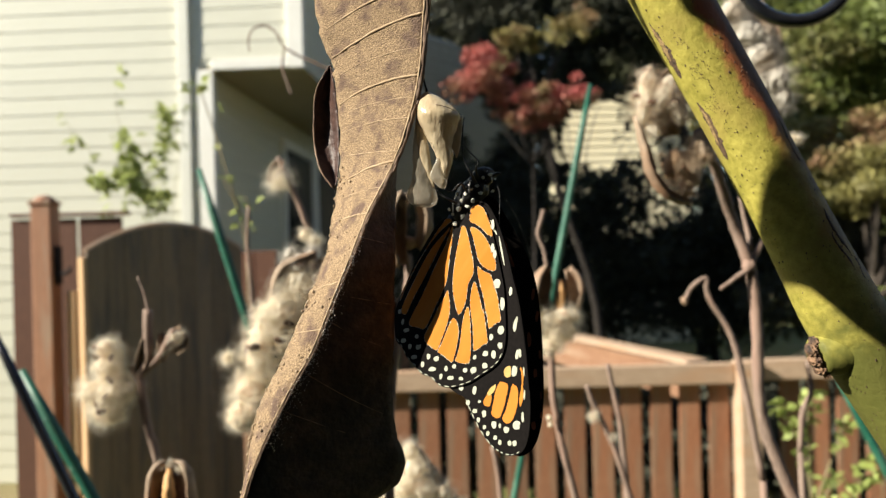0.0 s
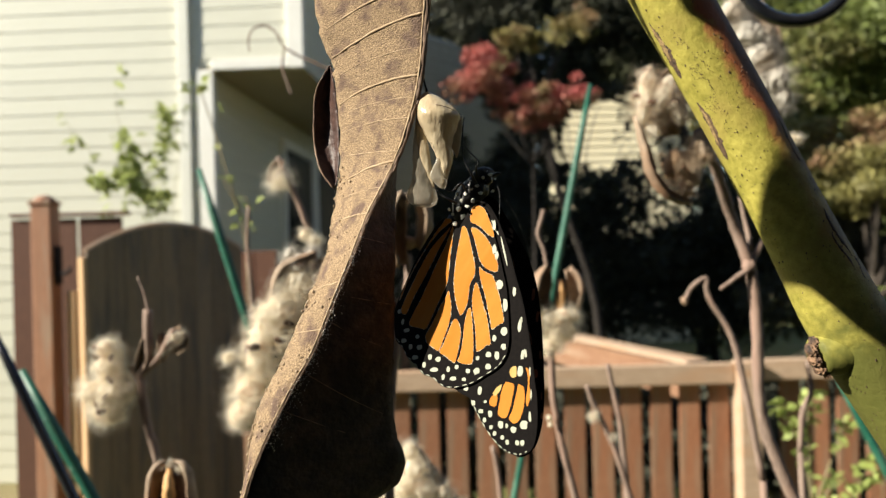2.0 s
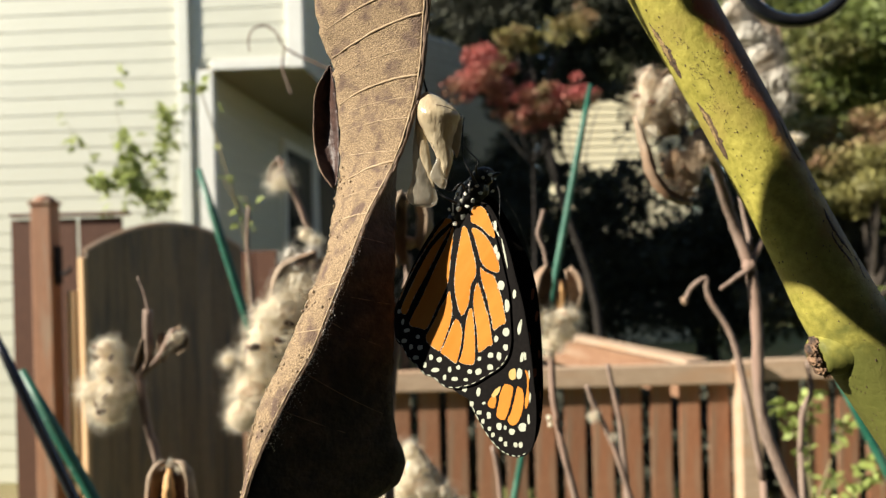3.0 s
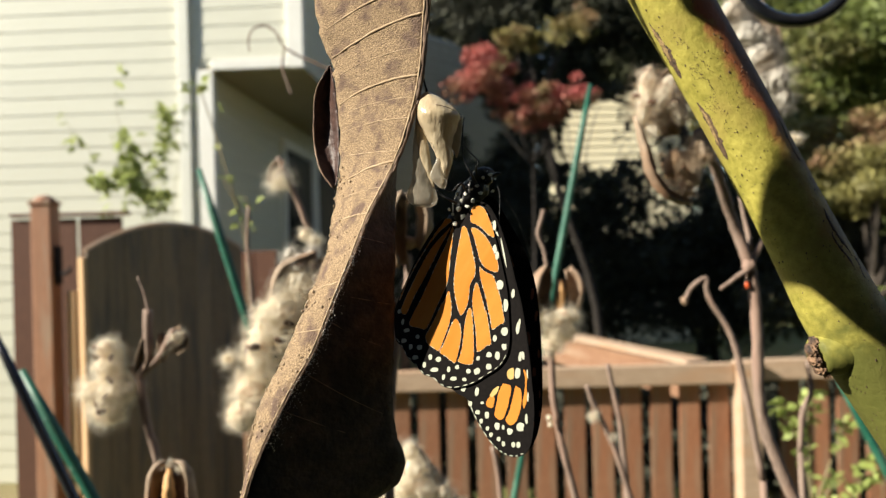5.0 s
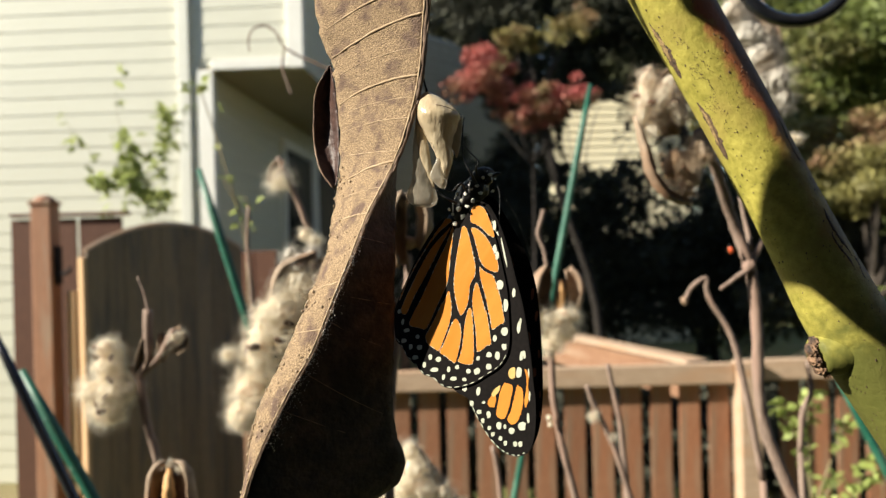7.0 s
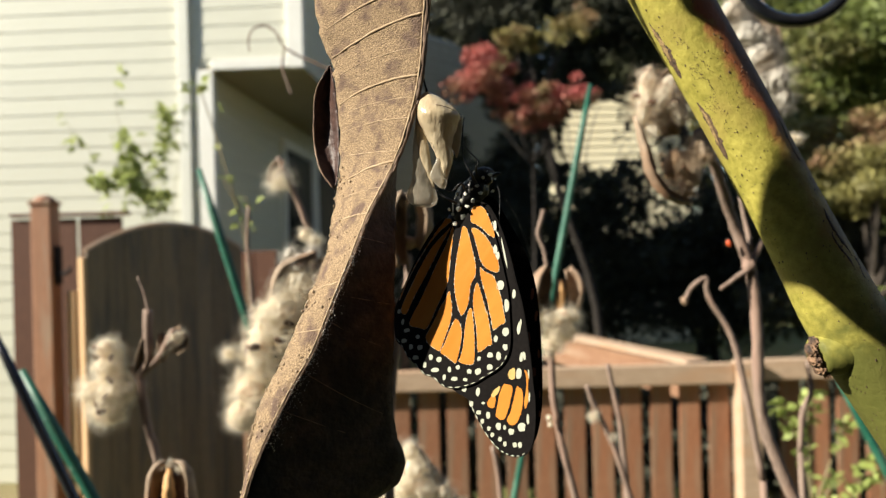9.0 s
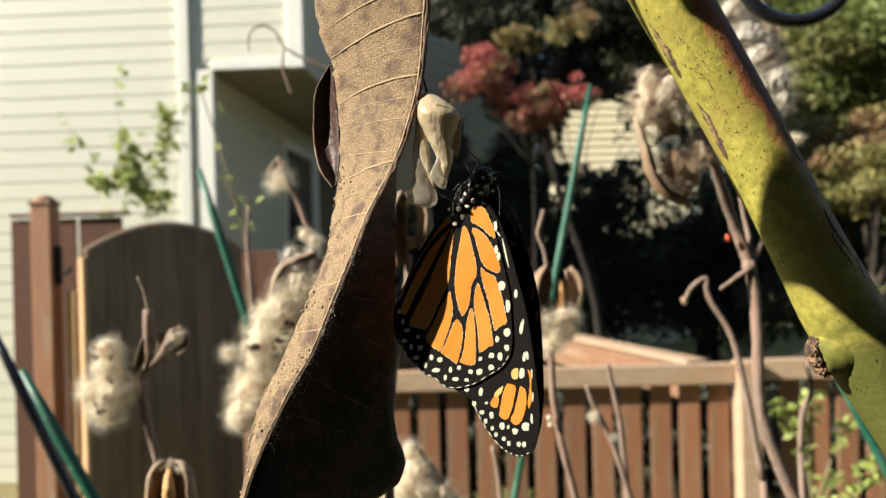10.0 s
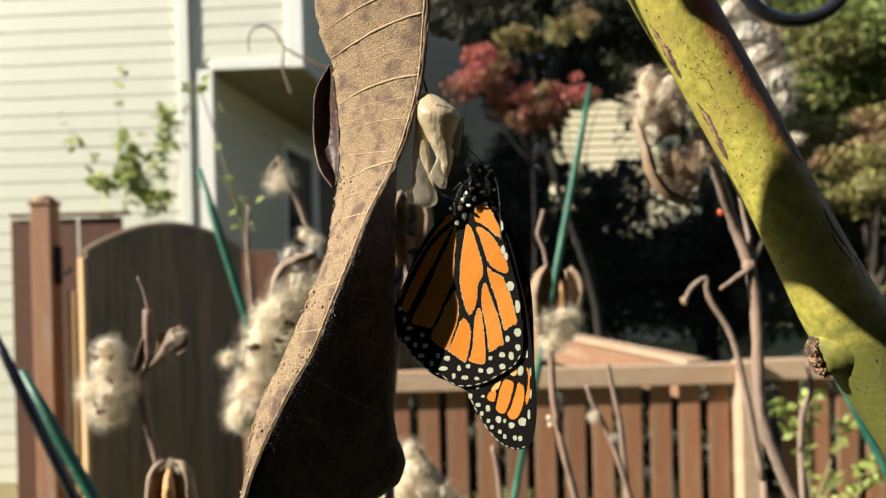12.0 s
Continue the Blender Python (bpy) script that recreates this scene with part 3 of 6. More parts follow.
# ---- the dry hanging leaf ----
def ribbon_half(inner, outer, across, steps, rough, dip, name, mat, parent, label="", wave=0.0):
    """One half of a leaf between two lines, given in millimetres, with a bulge and an uneven surface."""
    a, b = spline(inner, steps), spline(outer, steps)
    verts, faces = [], []
    for i, (p, q) in enumerate(zip(a, b)):
        for k in range(across + 1):
            t = k / across
            c = Vector(p * (1 - t) + q * t)
            c.y -= dip * math.sin(math.pi * t) + wave * math.sin(i * 0.55 - t * 2.2) * (0.3 + 0.7 * t)
            c += noise.noise_vector(c * 0.55) * rough + noise.noise_vector(c * 1.7) * rough * 0.45
            if k == across:
                c += noise.noise_vector(c * 1.3) * rough * 2.6 + noise.noise_vector(c * 4.1) * rough * 1.6
            verts.append(tuple(c * MM))
    w = across + 1
    for i in range(len(a) - 1):
        for k in range(across):
            j = i * w + k
            faces.append((j, j + 1, j + w + 1, j + w))
    ob = part(name, mesh_of(name, verts, faces, mat, True), mat, parent, label)
    thick = ob.modifiers.new("thickness", "SOLIDIFY")
    thick.thickness, thick.offset = 0.00022, 0.0
    return ob


dry_leaf = thing("dry_leaf", (-0.0035, 0.1460, 1.4475), "brown withered leaf hanging twisted along its midrib", "leaf")
RIB = [(-2.39, 6, 18.81), (-0.3, 3.5, 13.81), (1.06, 1.5, 9.15), (1.91, 0.5, 3.35), (1.1, 1, -6.2), (0.13, 1.3, -14.23), (-1.94, 1.5, -22.28), (-5.21, 1.7, -30.65), (-10.15, -0.4, -40.09), (-13.2, -3.6, -48.03), (-16.81, -4.1, -56.29), (-20.75, -5.1, -65.47), (-24.89, -6.1, -72.44), (-28.47, -7, -79.35), (-31.6, -7.5, -86.29), (-33.9, -8, -93.21), (-36.3, -8.5, -101.08)]
LIT_EDGE = [(-3.6, 8, 19.71), (-11.47, 11, 17.17), (-19.38, 13, 14.1), (-22.11, 13, 8.32), (-20.63, 13, -2.26), (-18.25, 13, -9.94), (-17.43, 13, -18.75), (-17.35, 13, -29.29), (-18.54, 9.6, -39.38), (-19.78, 4.9, -49.03), (-22.68, 1.9, -56.53), (-25.64, -0.1, -63.85), (-30.27, -1.6, -73.13), (-33, -2.5, -80.29), (-34.11, -3, -87.52), (-35.85, -3.5, -94.68), (-38.97, -4, -102.79)]
DARK_EDGE = [(-2.28, 9, 20.11), (-1.65, 11, 16.92), (-1.56, 12, 13.25), (-1.59, 12, 7.43), (-1.63, 12, -3.04), (-2.09, 12, -11.76), (-4.13, 11, -20.61), (-5.41, 9, -29.82), (-5.55, 5.1, -39.94), (-5.76, 1.4, -48.26), (-6.19, 1.2, -56.92), (-6.59, 1.7, -66.73), (-7.06, 2.4, -74.47), (-6.68, 3.5, -82.39), (-5.17, 5, -89.23), (-8.2, 5, -94.71), (-18.03, 3, -97.89)]
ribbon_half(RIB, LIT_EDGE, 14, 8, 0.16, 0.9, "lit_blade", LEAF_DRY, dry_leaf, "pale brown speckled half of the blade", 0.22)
ribbon_half(RIB, DARK_EDGE, 14, 8, 0.14, 0.15, "shaded_blade", LEAF_SHADE_SIDE, dry_leaf, "half of the blade turned from the sun, shade put into its colour", 0.1)
rib_r = [0.62, 0.62, 0.6, 0.58, 0.55, 0.52, 0.5, 0.47, 0.43, 0.4, 0.36, 0.34, 0.32, 0.3, 0.27, 0.24, 0.2]
midrib = part("midrib", tube([np.array(p) + (0.1, 0.1, 0) for p in RIB], rib_r, 8, 8, 0.45, scale=MM), MIDRIB, dry_leaf, "ridged dark brown midrib", True)
for shift, thick, mat in ((-0.45, 0.42, VEIN), (0.42, 0.35, MIDRIB), (-0.05, 0.3, MIDRIB)):
    part("strand", tube([np.array(p) + (shift * r / 0.5, -0.15, 0) for p, r in zip(RIB, rib_r)], [r * thick for r in rib_r], 6, 8, 0.9, scale=MM), mat, midrib, smooth=True)


def on_blade(inner, outer, i, t, dip, wave, out):
    """A point on a blade half: i counts the points of its lines, t goes from midrib to margin."""
    a, b = spline(inner, 8), spline(outer, 8)
    j = min(max(i * 8, 0), len(a) - 1.001)
    k = int(j)
    f = j - k
    p = a[k] * (1 - f) + a[k + 1] * f
    q = b[k] * (1 - f) + b[k + 1] * f
    c = Vector(p * (1 - t) + q * t)
    c.y -= dip * math.sin(math.pi * t) + wave * math.sin(j * 0.55 - t * 2.2) * (0.3 + 0.7 * t)
    c += noise.noise_vector(c * 0.55) * 0.16 + noise.noise_vector(c * 1.7) * 0.07
    c.y -= out
    return tuple(c)


for i0, i1, r in ((3.58, 4.72, 0.26), (4.97, 5.85, 0.26), (6.96, 7.47, 0.26), (8.03, 8.26, 0.22), (3.09, 4.0, 0.22), (6.75, 6.86, 0.13), (6.0, 6.44, 0.13),
                  (2.1, 3.5, 0.22), (9.6, 9.8, 0.16), (10.6, 10.85, 0.14), (1.0, 2.6, 0.22), (4.3, 5.2, 0.10), (5.5, 6.1, 0.10), (7.5, 7.8, 0.10)):
    line = [on_blade(RIB, LIT_EDGE, i0 + (i1 - i0) * t ** 1.35, t, 0.9, 0.22, 0.10) for t in (0.02, 0.15, 0.3, 0.45, 0.6, 0.75, 0.88, 0.97)]
    part("vein", tube(line, [r * (1.1 - 0.065 * k) for k in range(8)], 6, 3, 0.5, scale=MM), VEIN, dry_leaf, smooth=True)
for i0, i1, t1 in ((10.4, 11.0, 0.97), (9.9, 10.1, 0.95), (12.5, 13.2, 0.7), (11.5, 12.6, 0.9), (8.6, 8.8, 0.95)):
    line = [on_blade(RIB, DARK_EDGE, i0 + (i1 - i0) * t, t * t1, 0.15, 0.1, 0.05) for t in (0.05, 0.3, 0.6, 0.8, 1.0)]
    part("vein", tube(line, [0.14, 0.13, 0.12, 0.1, 0.06], 5, 4, 0.4, scale=MM), MIDRIB, dry_leaf, smooth=True)
# the margin that curls back behind the lit half
CURL_A = [(-19.12, 14.5, -8.03), (-18.57, 15, -11.25), (-18.03, 16, -17), (-17.83, 16, -22.98), (-17.78, 15.5, -28.41), (-18.46, 12.5, -33.99)]
CURL_B = [(-19.44, 15, -8.38), (-22.59, 17.5, -12.99), (-23.29, 18, -18.31), (-23.33, 18, -24.35), (-21.72, 14.5, -30.19), (-18.89, 13, -34.4)]
ribbon_half(CURL_A, CURL_B, 10, 6, 0.16, -2.2, "curled_margin", LEAF_CURL, dry_leaf, "dark glossy lining of the curled margin, its shadow in the colour too")
part("curl_rim", tube(CURL_B, [0.12, 0.22, 0.25, 0.25, 0.22, 0.12], 6, 6, 0.5, scale=MM), MIDRIB, dry_leaf, smooth=True)
rng = random.Random(11)
edge_line = spline(LIT_EDGE, 24)
rib_line = spline(RIB, 24)
bm = bmesh.new()
for _ in range(900):
    i = rng.randrange(170, len(edge_line))
    t = rng.random() ** 2.2
    c = edge_line[i] * (1 - t) + rib_line[i] * t
    s = 0.06 + 0.26 * rng.random() ** 2.5
    blob(tuple((c + (rng.gauss(0, 0.15), -0.25 - 0.7 * math.sin(math.pi * t), rng.gauss(0, 0.2))) * MM), (s * MM, s * 0.8 * MM, s * 1.2 * MM), 1, 0.4, 1.5, bm)
tagged(part("crust", bm, CRUST, dry_leaf, "pale crumbly crust along the torn margin"), kind="stuff")
dark_line = spline(DARK_EDGE, 24)
bm = bmesh.new()
for _ in range(1300):
    i = rng.randrange(205, 325)
    t = abs(rng.gauss(0, 0.055)) + 0.01
    c = rib_line[i] * (1 - t) + dark_line[i] * t
    s = 0.02 + 0.10 * rng.random() ** 4
    blob(tuple((c + (rng.gauss(0, 0.2), -0.35, rng.gauss(0, 0.2))) * MM), (s * rng.uniform(0.6, 1.6) * MM, s * MM, s * rng.uniform(0.6, 1.8) * MM), 1, 0.6, 1.7, bm)
tagged(part("crumb_dust", bm, DUST, dry_leaf, "pale crumbs caught behind the midrib"), kind="stuff")

# ---- the empty chrysalis ----
case = thing("chrysalis", (-0.0022, 0.1485, 1.4305), "empty split chrysalis skin, pale and glossy, hanging from the leaf", "chrysalis")


def shell(rows, depth, mat, name, label="", sides=22, crease=0.12):
    """A hollow-looking skin, lofted from rows of (left, right, y, z) in millimetres."""
    bm = bmesh.new()
    rings = []
    for i, (l, r, y, z) in enumerate(spline(rows, 5)):
        half, mid = max((r - l) / 2, 0.03), (l + r) / 2
        ring = []
        for k in range(sides):
            a = 2 * math.pi * k / sides
            ridge = 1 + 0.035 * math.sin(a * 7 + z * 0.25)
            c = Vector((mid + half * ridge * math.cos(a), y + depth * half * ridge * math.sin(a), z))
            c += noise.noise_vector(c * 0.7) * crease * min(half, 1.5) + noise.noise_vector(c * 2.1) * 0.05
            ring.append(bm.verts.new(c * MM))
        rings.append(ring)
    for a, b in zip(rings, rings[1:]):
        for k in range(sides):
            bm.faces.new((a[k], a[(k + 1) % sides], b[(k + 1) % sides], b[k]))
    bm.faces.new(rings[0][::-1])
    bm.faces.new(rings[-1])
    return part(name, bm, mat, case, label, True)


K = 0.1094
def rows_of(spec, y=0.0):
    return [(l * K, r * K, y + d, -h * K) for h, l, r, d in spec]


shell(rows_of(((0, -3, 5, 0), (8, -13, 17, 0), (18, -18, 33, -0.3), (30, -20, 46, -0.6), (44, -20, 58, -0.8), (58, -14, 54, -0.8), (75, -6, 48, -0.7),
               (95, 3, 44, -0.5), (112, 11, 42, -0.4), (130, 17, 40, -0.4), (150, 20, 33, -0.5), (165, 17, 30, -0.6))), 0.72, SHELL, "upper_shell", "creamy glossy upper shell")
shell(rows_of(((34, -20, -8, 0.2), (50, -22, -10, 0.3), (80, -27, -6, 0.4), (110, -29, -3, 0.4), (138, -30, 1, 0.4), (158, -33, 4, 0.4), (176, -40, 10, 0.4), (190, -40, 12, 0.4), (200, -30, 8, 0.4), (204, -16, 0, 0.4))), 0.3, SHELL_THIN, "wing_case", "thin greyish wing case", crease=0.1)
shell(rows_of(((34, -19, -12, -0.5), (60, -22, -8, -0.3), (95, -20, -1, -0.1), (125, -13, 3, 0.0), (150, -4, 5, 0.1), (170, 4, 8, 0.2))), 0.3, SHELL, "front_flap", "creamy front edge of the wing case", crease=0.08)
shell(rows_of(((118, 14, 22, -0.9), (135, 6, 20, -1.0), (150, 0, 24, -1.0), (160, 6, 30, -1.0), (172, 17, 27, -0.9))), 0.35, SHELL_THIN, "curled_flap", "curled translucent flap")
shell(rows_of(((44, 44, 62, -0.6), (60, 42, 61, -1.0), (80, 38, 58, -1.2), (98, 39, 55, -1.1), (110, 44, 52, -0.9), (119, 47.5, 49.5, -0.7))), 0.25, SHELL, "side_flap", "pointed side flap")
for z0 in (36, 47):
    line = [((-19 + 78 * t) * K, -(0.6 + 2.9 * math.sin(math.pi * t) ** 0.6), -(z0 - 8 + 16 * t - 6 * math.sin(math.pi * t)) * K) for t in (0.42, 0.58, 0.74, 0.88, 0.97)]
    part("segment_ridge", tube(line, 0.07, 5, 4, 0.3, scale=MM), MIDRIB, case, smooth=True)
part("stalk", tube([(-0.75, -0.3, 2.6), (-0.45, -0.2, 1.4), (-0.1, -0.1, 0.1), (0.0, 0, -0.4)], [0.28, 0.2, 0.26, 0.3], 8, 5, 0.3, scale=MM), BODY_BLACK, case, "black stalk", True)
part("silk_pad", blob((-0.8 * MM, 0, 2.9 * MM), (0.5 * MM, 0.6 * MM, 0.7 * MM), 2, 0.4, 1.5), VEIN, case, "pale silk pad")
for line in (((1.2, -1.3, -9.7), (0.4, -1.6, -10.4), (-0.3, -1.5, -10.9)), ((0.6, -1.5, -10.2), (-0.1, -1.7, -10.0), (-0.5, -1.4, -10.3))):
    part("thread", tube(line, 0.05, 5, 3, 0.3, scale=MM), SHELL_THIN, case)

# ---- the butterfly ----
butterfly = thing("butterfly", (0.0023, 0.1520, 1.4054), "monarch-like orange and black butterfly resting below its empty chrysalis", "butterfly")
LEAN = 26.79


def hinged(angle, slide=0.0):
    """A wing's pose on the thorax: opened by angle, drawn forward by slide, both in degrees."""
    return pose(0, 0, 0, 90, LEAN, 0) @ pose(0, 0, 0, 0, -angle, 0) @ pose(0, 0, 0, 0, 0, slide)


def wing(name, outline, level, label):
    ob = part(name, slab(outline, level - 0.03, level + 0.03, 1), SCALE_BLACK, butterfly, label)
    ob.matrix_basis = hinged(40)
    return ob


def grown(outline, by, jag, seed):
    """A closed outline made smooth, pushed out by a small width, with a finely toothed edge."""
    n = len(outline)
    pts = spline([outline[-2], outline[-1]] + list(outline) + [outline[0], outline[1]], 9)[18:18 + 9 * n]
    area = sum(a[0] * b[1] - b[0] * a[1] for a, b in zip(pts, pts[1:] + pts[:1]))
    out = []
    for i, p in enumerate(pts):
        way = pts[(i + 1) % len(pts)] - pts[i - 1]
        side = np.array((way[1], -way[0])) * (1 if area > 0 else -1) / max(np.linalg.norm(way), 1e-6)
        tooth = noise.noise(Vector((p[0] * 4.5, p[1] * 4.5, seed))) + 0.6 * noise.noise(Vector((p[0] * 11, p[1] * 11, seed + 5)))
        out.append(p + side * (by + jag * tooth))
    return out


def cells(owner, outlines, level, mat, rim=True):
    """Orange fields between the veins, with broken pale rims."""
    for o in outlines:
        if rim:
            part("pale_rim", slab(grown(o, 0.05, 0.19, 9.0), level, level + 0.012), SCALE_WHITE, owner)
        part("orange_cell", slab(grown(o, 0.0, 0.09, 2.0), level, level + 0.03), mat, owner)


def spots(owner, rows, level, mat=None):
    for x, y, a, b, lean in rows:
        turn = lean + rng.uniform(-0.12, 0.12)
        ring = []
        for k in range(9):
            t = 2 * math.pi * k / 9
            square = (abs(math.cos(t)) ** 3 + abs(math.sin(t)) ** 3) ** -0.33
            q = (1.45 * a * square * math.cos(t) * rng.uniform(0.84, 1.14), 1.45 * b * square * math.sin(t) * rng.uniform(0.84, 1.14))
            ring.append((x + q[0] * math.cos(turn) - q[1] * math.sin(turn), y + q[0] * math.sin(turn) + q[1] * math.cos(turn)))
        part("white_spot", slab(ring, level, level + 0.03, 1), mat or SCALE_WHITE, owner)


def margin(owner, line, level, count, width=0.2):
    """A row of thin white dashes along a wing's edge."""
    pts = spline(line, 10)
    step = len(pts) / count
    for i in range(count):
        a, b = pts[int(i * step)], pts[min(int((i + rng.uniform(0.5, 0.75)) * step), len(pts) - 1)]
        way = b - a
        n = np.array((-way[1], way[0])) / max(np.linalg.norm(way), 1e-6) * width * 0.5
        part("white_fringe", slab([a + n * 0.3, (a + b) / 2 + n, b + n * 0.3, b - n * 0.3, (a + b) / 2 - n, a - n * 0.3], level, level + 0.03), SCALE_WHITE, owner)


rng = random.Random(21)
hind = wing("hindwing", [(1.19, 0.4), (-1.99, -0.17), (-3.42, -3.16), (-4.12, -8.69), (-4.04, -14.96), (-3.59, -20.44), (-2.08, -23.55), (-0.1, -26.04), (2.21, -26.73), (4.27, -27.86), (6.69, -28.3), (9.23, -29.02), (11.69, -28.67), (14.25, -29.06), (16.44, -28.46), (18.32, -27.19), (20.02, -25.68), (21.71, -23.28), (22.99, -21.44), (23.67, -19.78), (23.73, -17.75), (22.99, -15.52), (21.7, -13.28), (20.19, -10.87), (18.06, -7.65), (15.54, -4.72), (12.5, -1.42), (9.84, 1.17), (7.33, 2.94), (4.51, 4.67), (2.85, 4.38), (2.32, 1.64)], 0.45, "orange hindwing with black veins and white dotted black border")
for outline in ([(2.8, -0.31), (3.36, -2.14), (4.08, -4.51), (5.12, -7.34), (6.17, -9.74), (7.26, -11.7), (8.69, -13.49), (10.08, -14.88), (11.26, -15.67), (11.61, -14.53), (11.39, -12.74), (10.68, -11.07), (10.2, -9.57), (10.23, -7.78), (9.36, -6.07), (7.77, -4.3), (6.17, -2.51), (4.7, -1.04), (3.67, -0.2)],
                [(0.69, -1.07), (1.92, -3.28), (3.03, -6.13), (4.28, -8.88), (5.22, -11.33), (5.36, -13.29), (5.39, -15.29), (5.36, -17.12), (5.37, -16.71), (5.49, -19.48), (5.22, -21.33), (3.53, -21.76), (1.38, -22.11), (1.01, -20.02), (1.22, -16.65), (1.12, -13), (1.01, -8.74), (1.1, -4.9), (0.81, -2.67)],
                [(0.22, -1.32), (-0.43, -3), (-1.69, -6.28), (-2.23, -10.64), (-2.28, -15.22), (-2.27, -19.37), (-1.72, -20.79), (-0.52, -20.48), (-0.56, -17.61), (-0.36, -14.02), (-0.17, -10.85), (-0.06, -7.11), (0.09, -3.88)],
                [(-1.6, -0.12), (-0.2, -0.07), (-0.88, -1.35), (-2.04, -3.59), (-2.94, -7), (-3.4, -10.47), (-3.66, -14.62), (-3.44, -17.99), (-3.52, -18.74), (-3.77, -16.75), (-3.67, -12.67), (-3.22, -8.11), (-2.55, -3.78), (-2, -1.63)],
                [(6.41, -12.77), (6.4, -15.06), (6.17, -15.76), (6.22, -18.15), (6.15, -20.59), (6.06, -22.56), (7.28, -23.49), (9.15, -23.69), (10.23, -23.5), (10.06, -21.29), (9.82, -18.95), (9.3, -16.8), (8.4, -15.01), (7.14, -13.43)],
                [(10.51, -16.87), (10.33, -18.32), (10.43, -20.25), (10.57, -22.16), (10.57, -23.74), (12.12, -23.88), (13.91, -24.13), (14.61, -23.95), (14.32, -22.37), (13.71, -20.33), (12.83, -18.39), (11.6, -17.17)],
                [(12.46, -13.78), (12.3, -14.32), (12.8, -16.44), (13.75, -18.75), (14.55, -20.72), (15.05, -22.81), (15.07, -23.5), (16.35, -23.43), (17.68, -22.9), (18, -22.18), (16.94, -19.99), (15.48, -17.58), (14.06, -15.5), (12.85, -13.88)],
                [(11.32, -9.03), (11.5, -10.34), (12.17, -12.02), (13.19, -13.73), (14, -14.74), (15.4, -16.46), (16.97, -18.82), (17.89, -20.12), (18.7, -19.44), (19.22, -18.36), (19.82, -17.74), (18.66, -16.14), (17.3, -14.45), (15.89, -12.76), (15.96, -13.12), (14.6, -11.77), (12.97, -10.2), (11.89, -9.2)],
                [(10.56, -6.11), (11.53, -7.57), (13.22, -9.24), (15.17, -11.14), (16.83, -13.12), (17.19, -13.35), (18.54, -15.05), (19.04, -15.13), (19.69, -13.97), (20.36, -13.1), (19.34, -11.65), (19.06, -11.39), (17.68, -9.69), (15.73, -7.81), (13.91, -6.42), (12.36, -6.38), (11.23, -6.2)],
                [(4.98, -0.01), (6.67, -1.52), (8.39, -3.27), (9.85, -4.69), (11.3, -5.5), (13.05, -5.71), (14.45, -5.35), (14.18, -4.37), (13.26, -3.36), (11.77, -2.18), (10.18, -1.01), (8.56, -0.22), (7.11, 0.24), (5.79, 0.45)],
                [(3.6, 4.56), (3.05, 3.64), (3.5, 2.17), (4.28, 1.23), (5.62, 1.19), (7.19, 0.95), (8.93, 0.39), (10.39, 0.22), (10.25, 0.8), (8.96, 2.11), (7.58, 3.21), (6.16, 4.31), (4.97, 4.71)]):
    cells(hind, [outline], 0.50, SCALE_ORANGE)
for row in ([(16.16, -7.44, 0.54, 0.6, 0.47), (19.17, -10.2, 0.33, 0.85, 0.47), (9.5, 2.39, 0.23, 0.64, 0.47), (11.82, -1.77, 0.29, 0.6, 0.47), (12.94, -2.63, 0.25, 0.51, 0.47), (21.27, -14.58, 0.46, 0.51, 0.47), (20.1, -16.55, 0.27, 0.37, 0.47), (22.61, -17.09, 0.34, 0.38, 0.47), (20.49, -19.66, 0.39, 0.35, 0.47), (22.13, -19.01, 0.33, 0.5, 0.47), (18.69, -21.2, 0.25, 0.26, 0.47), (21.48, -21.58, 0.41, 0.33, 0.47)],
            [(19.68, -23.35, 0.41, 0.38, 0.47), (18.02, -24.16, 0.33, 0.28, 0.47), (17.98, -25.86, 0.32, 0.22, 0.47), (15.8, -26.74, 0.52, 0.26, 0.47), (15.44, -24.56, 0.29, 0.26, 0.47), (13.97, -25.73, 0.25, 0.37, 0.47), (13.69, -27.46, 0.25, 0.35, 0.47), (11.18, -27.19, 0.55, 0.26, 0.47), (10.99, -25.12, 0.42, 0.3, 0.47), (9.07, -25.48, 0.3, 0.36, 0.47), (8.59, -27.37, 0.26, 0.37, 0.47), (5.86, -24.94, 0.44, 0.31, 0.47)],
            [(3.86, -25.75, 0.3, 0.37, 0.47), (5.94, -27.04, 0.49, 0.29, 0.47), (1.35, -23.35, 0.45, 0.28, 0.47), (1.8, -25.39, 0.46, 0.29, 0.47), (4.33, -23.35, 0.31, 0.28, 0.47), (-0.46, -22.31, 0.21, 0.42, 0.47), (-2.33, -20.85, 0.26, 0.33, 0.47)]):
    spots(hind, row, 0.50)
margin(hind, [(-0.1, -25.79), (2.09, -26.54), (4.15, -27.67), (6.57, -28.12), (9.12, -28.83), (11.58, -28.48), (14.14, -28.89), (16.33, -28.28), (18.21, -27.01), (19.91, -25.5), (21.61, -23.11), (22.89, -21.26), (23.51, -19.74), (23.62, -17.8)], 0.48, 18)
